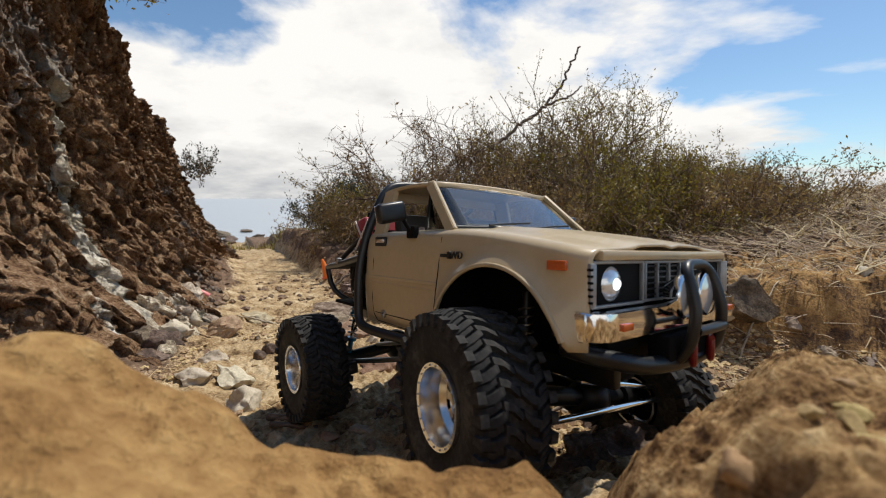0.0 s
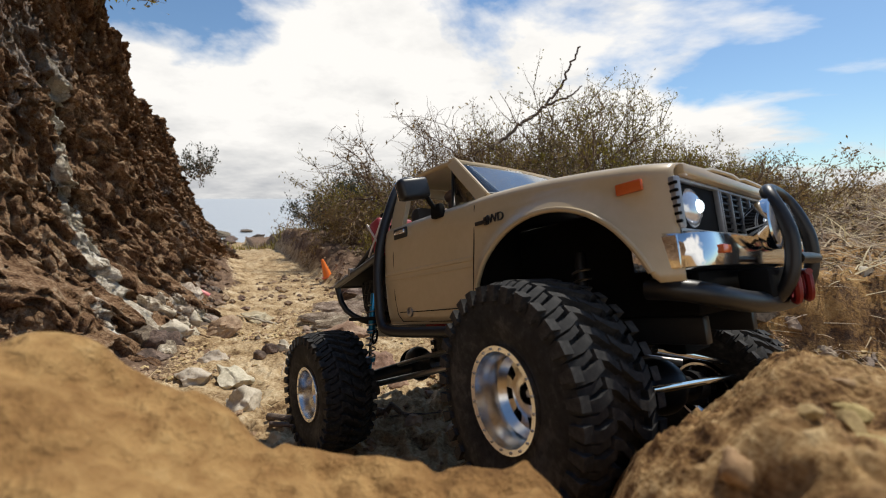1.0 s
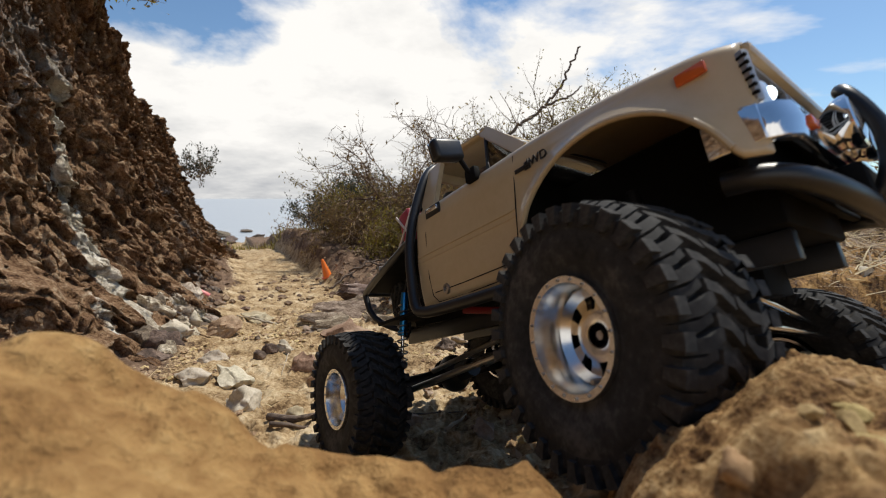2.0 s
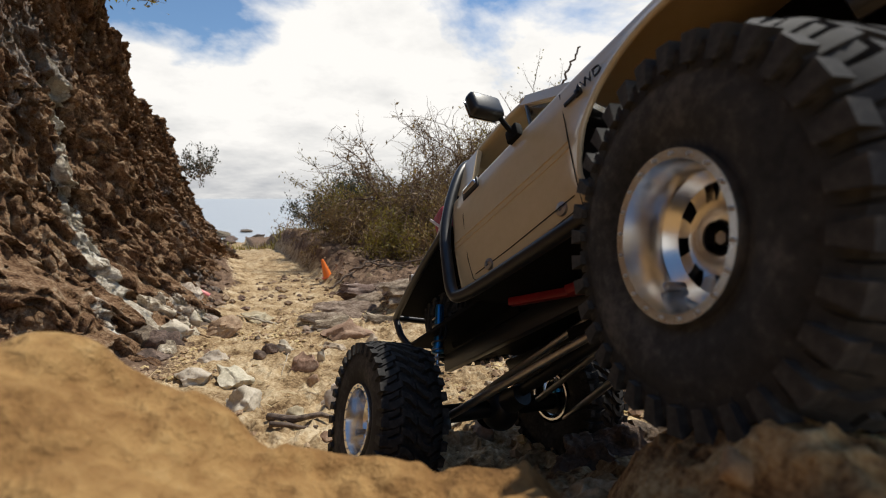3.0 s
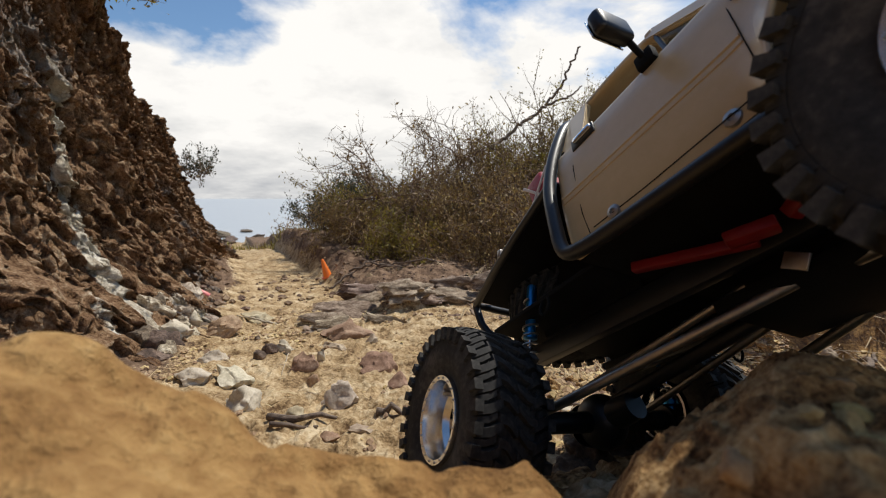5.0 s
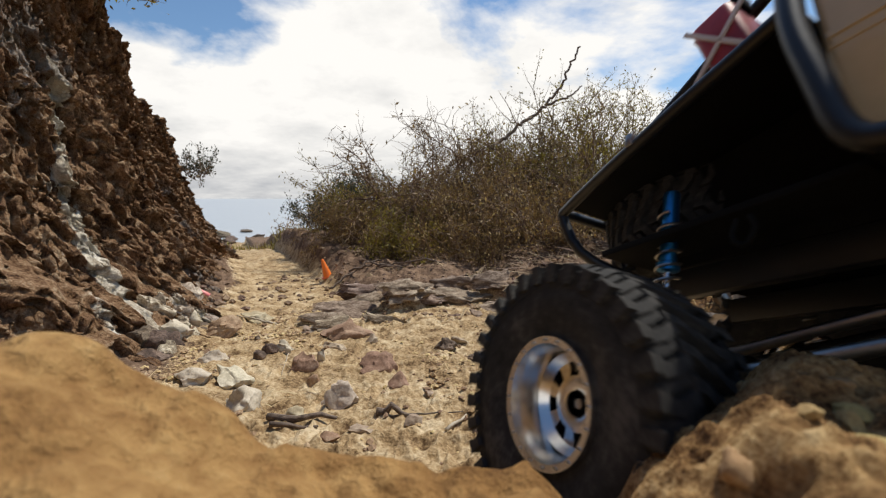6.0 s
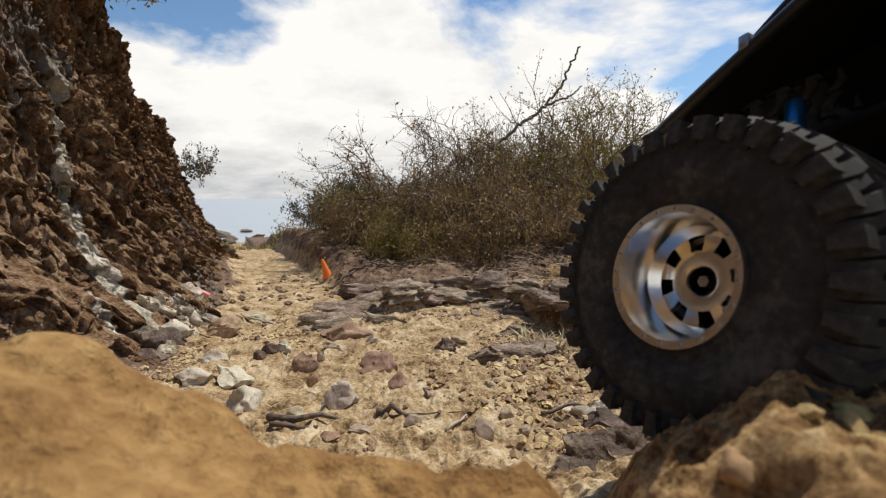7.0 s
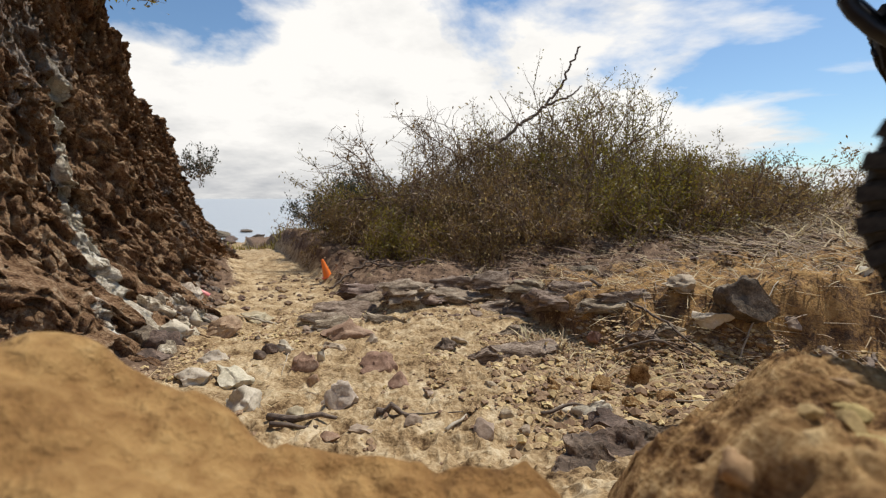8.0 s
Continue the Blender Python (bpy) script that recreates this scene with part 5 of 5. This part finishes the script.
def bank(x, y):
    d = x - path_centre(y / DEEP)
    return np.clip((d - 0.22) * 5, 0, 1) * np.clip(0.4 + 1.0 * fbm(x * 4, y * 4, 0, 3, 13), 0.05, 1)


build_blades("dry_grass", 12000, (0.42, 2.6, 0.62, 2.4), 0.11, 0.0036, (-0.02, 0.8), MAT_STRAW, 21, mound, "matted dry straw on the mound", "grass")
build_blades("straw", 6500, (-0.9, 1.6, 0.92, 2.2), 0.080, 0.0030, (-0.05, 0.4), MAT_STRAW, 22, bank, "dry grass stalks on the earth bank", "grass")
build_blades("twig_litter", 9000, (-0.8, 1.8, 0.85, 2.2), 0.085, 0.0056, (-0.05, 0.32), MAT_LITTER, 23, bank, "brown twigs and leaf litter under the shrubs", "litter")
build_blades("bank_litter", 3000, (0.16, 1.0, 0.48, 0.98), 0.055, 0.0022, (-0.15, 0.6), MAT_STRAW, 24, lambda x, y: 0.8 + 0 * x, "twigs and dry stalks on the bank edge", "litter")
build_blades("track_straw", 380, (-0.34, 0.25, 0.30, 0.95), 0.040, 0.0011, (-0.05, 0.25), MAT_STRAW, 25, lambda x, y: np.clip(0.1 + 3.0 * (-0.06 - x), 0.06, 1), "broken straw on the sand", "straw")
build_blades("weed_tuft", 260, (0.13, 0.21, 0.62, 0.74), 0.032, 0.0045, (0.3, 1.3), MAT_STRAW, 26, lambda x, y: 1 + 0 * x, "yellowing low weed on the bank edge", "plant")
build_blades("far_grass", 1800, (-2.9, -0.9, 3.2, 4.8), 0.12, 0.008, (0.5, 1.5), MAT_LEAF, 27, lambda x, y: np.clip(np.abs(x - path_centre(y / DEEP)) * 3 - 0.3 + 2 * (y - 3.9), 0, 1), "olive beach grass at the end of the track", "grass")


# ---- shrubs ----
def grow(rng, p, d, L, r, depth, out, tips, droop, twist):
    """One branch and those that leave it."""
    pts, n = [p.copy()], 5
    for k in range(n):
        d = d + rng.normal(0, twist, 3) + np.array([0, 0, droop])
        d /= np.linalg.norm(d)
        p = p + d * L / n
        pts.append(p.copy())
    out.append((pts, r))
    tips.append((pts, depth))
    if depth > 0:
        for _ in range(rng.randint(4, 7)):
            k = rng.randint(1, n + 1)
            dd = d * 0.8 + rng.normal(0, 0.55, 3) + np.array([0, 0, 0.15])
            grow(rng, pts[k], dd / np.linalg.norm(dd), L * rng.uniform(0.45, 0.72), r * 0.55, depth - 1, out, tips, droop, twist)


def tubes_mesh(name, branches, mat, n=4):
    V, F = [], []
    for pts, r in branches:
        P = np.array(pts)
        T = np.gradient(P, axis=0)
        T /= np.linalg.norm(T, axis=1)[:, None] + 1e-9
        ref = np.array([0.31, 0.77, 0.2])
        U = np.cross(T, ref)
        U /= np.linalg.norm(U, axis=1)[:, None] + 1e-9
        W = np.cross(T, U)
        b = len(V)
        for i in range(len(P)):
            rr = r * (1 - 0.75 * i / (len(P) - 1))
            for j in range(n):
                a = 2 * math.pi * j / n
                V.append(P[i] + rr * (math.cos(a) * U[i] + math.sin(a) * W[i]))
        for i in range(len(P) - 1):
            for j in range(n):
                F.append((b + i * n + j, b + i * n + (j + 1) % n, b + (i + 1) * n + (j + 1) % n, b + (i + 1) * n + j))
    return mesh_from(name, np.array(V), F, mat)


def leaves_mesh(name, tips, count, size, mat, rng, lean=0.9, spread=0.012):
    use = [t for t in tips if t[1] <= 1] + [t for t in tips if t[1] == 2]
    if not use:
        use = tips
    A = np.array([t[0] for t in use])
    pick = rng.randint(len(use), size=count)
    k = rng.uniform(0.1, 1, count) * (A.shape[1] - 1)
    s0 = np.minimum(k.astype(int), A.shape[1] - 2)
    p = A[pick, s0] + (A[pick, s0 + 1] - A[pick, s0]) * (k - s0)[:, None] + rng.normal(0, spread, (count, 3))
    d = rng.normal(0, 1, (count, 3)) + np.array([0, 0, lean])
    d /= np.linalg.norm(d, axis=1)[:, None]
    s = np.cross(d, rng.normal(0, 1, (count, 3)))
    s /= np.linalg.norm(s, axis=1)[:, None] + 1e-9
    L = (size * rng.uniform(0.6, 1.4, count))[:, None]
    w = L * 0.20
    V = np.stack([p, p + d * L * 0.5 - s * w, p + d * L, p + d * L * 0.5 + s * w], 1).reshape(-1, 3)
    F = np.arange(count * 4).reshape(-1, 4)
    return mesh_from(name, V, F, mat, smooth=False)


def build_shrub(x, y, high, wide, stems, leaves, leaf_size, mat, seed, label, upright=0.5, z=None, droop=0.02, twist=0.16, depth=2, name="shrub", thick=0.006):
    rng = np.random.RandomState(seed)
    base = ground_at(x, y) - 0.01 if z is None else z
    ob = tagged(new(name), label, "shrub", "shrubs on the bank")
    ob.matrix_basis = pose(x, y, base)
    out, tips = [], []
    for s in range(stems):
        a = rng.uniform(0, 6.28)
        k = rng.uniform(0, 1) ** 0.6 * wide / 2
        lean = np.array([math.cos(a) * k, math.sin(a) * k * 0.8, high * (upright + (1 - upright) * rng.uniform(0.3, 1))])
        L = np.linalg.norm(lean) * rng.uniform(0.5, 0.72)
        root = np.array([math.cos(a) * k * 0.35, math.sin(a) * k * 0.3, 0])
        grow(rng, root, lean / np.linalg.norm(lean), L, thick * rng.uniform(0.6, 1.1), depth, out, tips, droop, twist)
    b = new("crown_wood", tubes_mesh("crown_wood", out, MAT_TWIG))
    b.parent = ob
    if leaves:
        l = new("foliage", leaves_mesh("foliage", tips, leaves, leaf_size, mat, rng))
        l.parent = ob
    return ob


SHRUBS = [
    # x, y, height, width, stems, leaves, leaf size, leaf, label
    (-0.55, 2.35, 0.42, 0.50, 16, 8840, 0.0148, MAT_LEAF_DARK, "low dark grey-green shrub beside the track", 0.5),
    (-0.78, 2.75, 0.30, 0.40, 12, 5440, 0.0148, MAT_LEAF_DARK, "low dark grey-green shrub beside the track", 0.5),
    (-0.28, 1.95, 0.42, 0.52, 18, 8840, 0.0118, MAT_LEAF, "olive scrub with dry stalks on the bank", 0.4),
    (0.12, 2.05, 0.58, 0.62, 22, 14450, 0.0111, MAT_LEAF_DRY, "dense brown half-dead shrub on the bank", 0.45),
    (-0.08, 1.72, 0.34, 0.50, 16, 7140, 0.0104, MAT_LEAF_DRY, "low dry brown scrub on the bank", 0.35),
    (0.42, 2.00, 0.56, 0.56, 22, 14450, 0.0111, MAT_LEAF, "olive shrub with upright shoots", 0.65),
    (0.30, 1.62, 0.38, 0.50, 16, 7820, 0.0104, MAT_LEAF_DRY, "low dry brown scrub on the bank", 0.35),
    (0.72, 2.00, 0.60, 0.50, 22, 14450, 0.0111, MAT_LEAF, "tall olive shrub with upright shoots", 0.75),
    (0.62, 1.60, 0.42, 0.50, 18, 8500, 0.0104, MAT_LEAF, "olive scrub with dry stalks on the bank", 0.45),
    (0.96, 1.90, 0.36, 0.40, 20, 11050, 0.0111, MAT_LEAF, "olive shrub with upright shoots", 0.65),
    (0.90, 1.55, 0.28, 0.46, 16, 7820, 0.0104, MAT_LEAF, "olive scrub with dry stalks on the bank", 0.45),
    (1.18, 1.92, 0.26, 0.36, 18, 7820, 0.0111, MAT_LEAF, "olive shrub thinning out above dry grass", 0.6),
    (1.70, 2.45, 0.26, 0.50, 22, 5440, 0.0104, MAT_LEAF_DARK, "dark spiky shrub on the crest of the mound", 0.85),
    (2.05, 2.55, 0.18, 0.40, 16, 3060, 0.0104, MAT_LEAF_DARK, "dark spiky shrub on the crest of the mound", 0.85),
]


SKIRT = [(-0.42, 1.85, .24, .5), (-0.15, 1.55, .22, .5), (0.10, 1.42, .24, .5), (0.38, 1.40, .26, .5), (0.64, 1.36, .26, .5), (0.88, 1.34, .26, .5), (1.08, 1.42, .20, .5), (1.25, 1.60, .18, .4), (-0.02, 1.75, .42, .6), (0.55, 1.78, .50, .6), (0.95, 1.70, .28, .6)]


def build_shrubs():
    for i, (x, y, h, w) in enumerate(SKIRT):
        build_shrub(x, y, h, w, 20, 5200, 0.0105, (MAT_LEAF_DRY, MAT_LEAF, MAT_LEAF_DRY)[i % 3], 140 + i, "low tangled dry brush at the foot of the shrubs", 0.3, twist=0.25, thick=0.004, name="brush")
    for i, (x, y, h, w, st, lv, sz, mat, label, up) in enumerate(SHRUBS):
        build_shrub(x, y, h, w, st, lv, sz, mat, 40 + i, label, up)
    # bare arching shrubs with few leaves
    build_shrub(0.06, 1.90, 0.66, 0.80, 22, 2200, 0.018, MAT_LEAF_DRY, 71, "bare arching dead shrub, grey twigs against the sky", 0.45, droop=-0.035, twist=0.24, depth=3, name="dead_shrub", thick=0.008)
    build_shrub(0.40, 2.10, 0.66, 0.60, 9, 500, 0.018, MAT_LEAF_DRY, 72, "bare arching dead shrub, grey twigs against the sky", 0.6, droop=-0.02, twist=0.22, depth=2, name="dead_shrub", thick=0.008)
    # plants clinging to the clay bank
    build_shrub(-0.93, 1.12, 0.16, 0.26, 14, 2600, 0.016, MAT_LEAF, 73, "small olive shrub hanging over the edge of the cliff", 0.4, z=EZ + 0.50)
    build_shrub(-1.50, 2.58, 0.20, 0.34, 9, 700, 0.018, MAT_LEAF_DARK, 74, "sparse twiggy plant rooted in the cliff edge", 0.4, z=EZ + 0.13, twist=0.25)


build_shrubs()
# one long bare branch above the shrubs
tagged(new("bare_branch", stick_mesh([(0.22, 1.90, EZ + 0.22), (0.36, 1.95, EZ + 0.34), (0.47, 1.95, EZ + 0.42), (0.54, 1.95, EZ + 0.52), (0.61, 1.95, EZ + 0.67)], 0.009, MAT_WOOD, 80)), "long bare branch rising above the shrubs", "branch")
tagged(new("bare_branch", stick_mesh([(0.47, 1.95, EZ + 0.42), (0.56, 1.94, EZ + 0.45), (0.62, 1.94, EZ + 0.50)], 0.006, MAT_WOOD, 81)), "long bare branch rising above the shrubs", "branch")


# ---- marker cones ----
CONE_ORANGE = plain("orange_plastic", (0.90, 0.20, 0.02), 0.45, vary=0.08)
CONE_BASE = plain("orange_base", (0.62, 0.11, 0.02), 0.5, vary=0.2)


def build_cone(x, y, h, lean, label):
    ob = tagged(new("traffic_cone"), label, "cone", "toy cones along the track")
    ob.matrix_basis = pose(x, y, ground_at(x, y) + 0.002, 0, lean, 20)
    r = h * 0.24
    part("cone", lathe(B(), [(r, 0.05 * h), (r * 0.30, 0.96 * h), (r * 0.22, h), (r * 0.12, h), (r * 0.2, 0.93 * h), (r * 0.9, 0.05 * h)], 28, "Z"), CONE_ORANGE, ob)
    bm = box(B(), (0, 0, 0.03 * h), (h * 0.62, h * 0.62, 0.06 * h), bevel=0.02 * h)
    part("base", bm, CONE_BASE, ob)


build_cone(-0.375, 1.345, 0.062, -16, "small orange plastic cone leaning on the bank")
build_cone(-1.44, 2.83, 0.054, 0, "small orange plastic cone standing on the track")
tube_ob = part("plastic_tube", lathe(B(), [(0, 0), (0.006, 0), (0.0065, 0.002), (0.0065, 0.022), (0.004, 0.026), (0.004, 0.030), (0, 0.030)], 20, "Z"), plain("pink_plastic", (0.75, 0.22, 0.20), 0.4), None)
tube_ob.matrix_basis = pose(-0.540, 0.945, ground_at(-0.54, 0.945) + 0.006, 0, -55, 30)
tagged(tube_ob, "small pink plastic tube lying at the foot of the bank", "litter")

# dark rocks along the shore
for i, (x, y, s) in enumerate(((-10.2, 19.0, 1.0), (-9.2, 17.5, 0.7), (-8.2, 16.0, 0.9), (-7.6, 15.0, 0.6), (-9.6, 20.5, 0.8), (-7.9, 17.8, 0.6), (-6.6, 14.2, 0.5), (-8.8, 15.2, 0.7))):
    ob = new("shore_rock", rock_mesh((s, s * 0.7, s * 0.32), 950 + i, MAT_DARK, 3))
    ob.matrix_basis = pose(x, y, EZ - 1.58, 0, 0, 40 * i)
    tagged(ob, "dark wet rock at the edge of the sea", "rock", "rocks along the shore")


# yellowish stones and crumbs on the clay boulder
MAT_YELLOW = material("yellow_stone", [(0.3, (0.20, 0.12, 0.045)), (0.5, (0.36, 0.24, 0.10)), (0.7, (0.50, 0.37, 0.18))], 120, rough=(0.8, 0.95), bump=0.5, bump_dist=0.001, random_tone=0.15)
for i, (x, y, s) in enumerate(((0.052, 0.068, 0.009), (0.066, 0.071, 0.005), (0.078, 0.076, 0.0075), (0.083, 0.080, 0.006), (0.088, 0.088, 0.004), (0.074, 0.066, 0.007), (0.062, 0.090, 0.003), (0.082, 0.098, 0.003), (0.0905, 0.1045, 0.006))):
    ob = new("stone", rock_mesh((s * 1.2, s * 0.9, s * 0.7), 980 + i, MAT_YELLOW if i < 8 else MAT_DARK, 3))
    ob.matrix_basis = pose(x, y, float(boulder_top(x, y)) + EZ - s * 0.05, 0, 0, 37 * i)
    tagged(ob, "small yellowish stone bedded in the clay boulder", "stone", "stones in the gully")


# ---- what moves ----
# seconds; place of the truck from the lens; its turn; rise of front and rear axle; roll of front and rear wheels; steering; lean of front and rear wheels
DRIVE = [
    (0, -0.0494, 0.3225, -0.0887, -4.76, -5.03, -52.25, 0.0143, -0.0022, 0.0, 0.0, -9.4, -0.7, 1.2),
    (0.5, -0.0322, 0.2943, -0.0816, -4.09, -11.61, -50.72, 0.0109, -0.0001, 44.9, 49.2, -9.3, -0.8, 1.0),
    (1, -0.0255, 0.2858, -0.0774, -5.37, -13.88, -50.56, 0.0069, 0.0003, 60.4, 66.0, -9.2, -1.0, 0.8),
    (1.5, -0.0214, 0.2833, -0.0746, -4.96, -15.12, -50.81, 0.0037, -0.0000, 67.4, 73.6, -9.5, -1.3, 0.7),
    (1.7, -0.0130, 0.2785, -0.0678, -6.24, -17.31, -51.31, 0.0023, 0.0001, 81.8, 88.9, -10.0, -1.3, 0.6),
    (2.8, 0.0195, 0.2335, -0.0385, -14.37, -32.67, -52.65, -0.0040, 0.0013, 169.3, 181.4, -19.5, -2.4, 0.2),
    (3, 0.0227, 0.2288, -0.0351, -16.49, -33.30, -53.01, -0.0085, 0.0006, 177.6, 189.9, -22.7, -2.2, -0.1),
    (3.5, 0.0446, 0.2176, -0.0203, -20.35, -37.34, -56.03, -0.0163, -0.0024, 211.9, 224.6, -26.7, -1.7, -0.5),
    (4, 0.0678, 0.1922, -0.0071, -24.45, -37.07, -57.17, -0.0110, -0.0057, 252.9, 265.4, -21.8, -0.9, -0.7),
    (4.5, 0.0706, 0.1888, -0.0056, -25.06, -36.75, -57.03, -0.0055, -0.0071, 257.8, 270.3, -15.1, -0.1, -0.7),
    (4.7, 0.0723, 0.1909, -0.0057, -23.28, -37.26, -56.98, -0.0035, -0.0062, 257.5, 270.2, -12.7, 0.1, -0.5),
    (5.8, 0.1003, 0.1323, 0.0174, -16.37, -27.43, -63.22, 0.0003, -0.0112, 325.6, 332.7, -5.6, 0.0, 0.5),
    (6, 0.1190, 0.0925, 0.0319, -16.10, -22.14, -61.45, 0.0002, -0.0116, 376.8, 381.0, -5.5, 0.0, -0.1),
    (6.5, 0.1342, 0.0702, 0.0530, -14.21, -20.65, -63.29, 0.0000, -0.0028, 413.6, 416.9, -5.8, 0.0, 1.3),
    (7, 0.1479, 0.0688, 0.0641, -13.60, -21.40, -64.47, -0.0000, 0.0058, 426.6, 430.0, -6.0, -0.0, 2.2),
    (7.5, 0.1616, 0.0542, 0.0832, -12.55, -17.70, -67.58, -0.0000, -0.0001, 450.8, 452.9, -6.0, -0.0, 2.3),
    (7.8, 0.2017, 0.0409, 0.1021, -8.64, -17.48, -63.14, -0.0000, -0.0056, 492.0, 494.3, -6.0, -0.0, 0.5),
    (8, 0.2213, 0.0278, 0.1063, -6.25, -18.67, -59.44, 0.0000, -0.0106, 519.7, 522.8, -6.0, 0.0, -0.0),
]
FRONT_HUB, REAR_HUB = (0.1197, -0.0139, -0.0467), (-0.1129, -0.0133, -0.0643)
FAR_FRONT, FAR_REAR = -0.029, 0.018      # the far wheels hang and lift as the axles tilt
FAR_FRONT_Y, FAR_REAR_Y = 0.184, 0.158


def motions():
    walk(truck, [(r[0], pose(r[1], r[2], r[3] + EZ, *r[4:7])) for r in DRIVE])
    turn = pose(0, 0, 0, 0, 0, 180)
    for wheel, hub, front, far in ((wheel_fr, FRONT_HUB, True, None), (wheel_fl, FRONT_HUB, True, (FAR_FRONT, FAR_FRONT_Y)), (wheel_rr, REAR_HUB, False, None), (wheel_rl, REAR_HUB, False, (FAR_REAR, FAR_REAR_Y))):
        rows = []
        for r in DRIVE:
            rise, roll, steer, lean = (r[7], r[9], r[11], r[12]) if front else (r[8], r[10], 0.0, r[13])
            if far is None:
                y, z = hub[1], hub[2] + rise
            else:
                y, z = far[1], hub[2] + 0.3 * rise + far[0]
            m = pose(hub[0], y, z, lean, 0, steer) @ pose(0, 0, 0, 0, roll, 0)
            rows.append((r[0], m if far is None else m @ turn))
        walk(wheel, rows)
    for axle, hub, col, far in ((front_axle, FRONT_HUB, 7, FAR_FRONT), (rear_axle, REAR_HUB, 8, FAR_REAR)):
        rows = []
        for r in DRIVE:
            lean = math.degrees(math.atan((far - 0.7 * r[col]) / 0.19))
            rows.append((r[0], pose(hub[0], 0, hub[2] + r[col], lean, 0, 0)))
        walk(axle, rows)


motions()
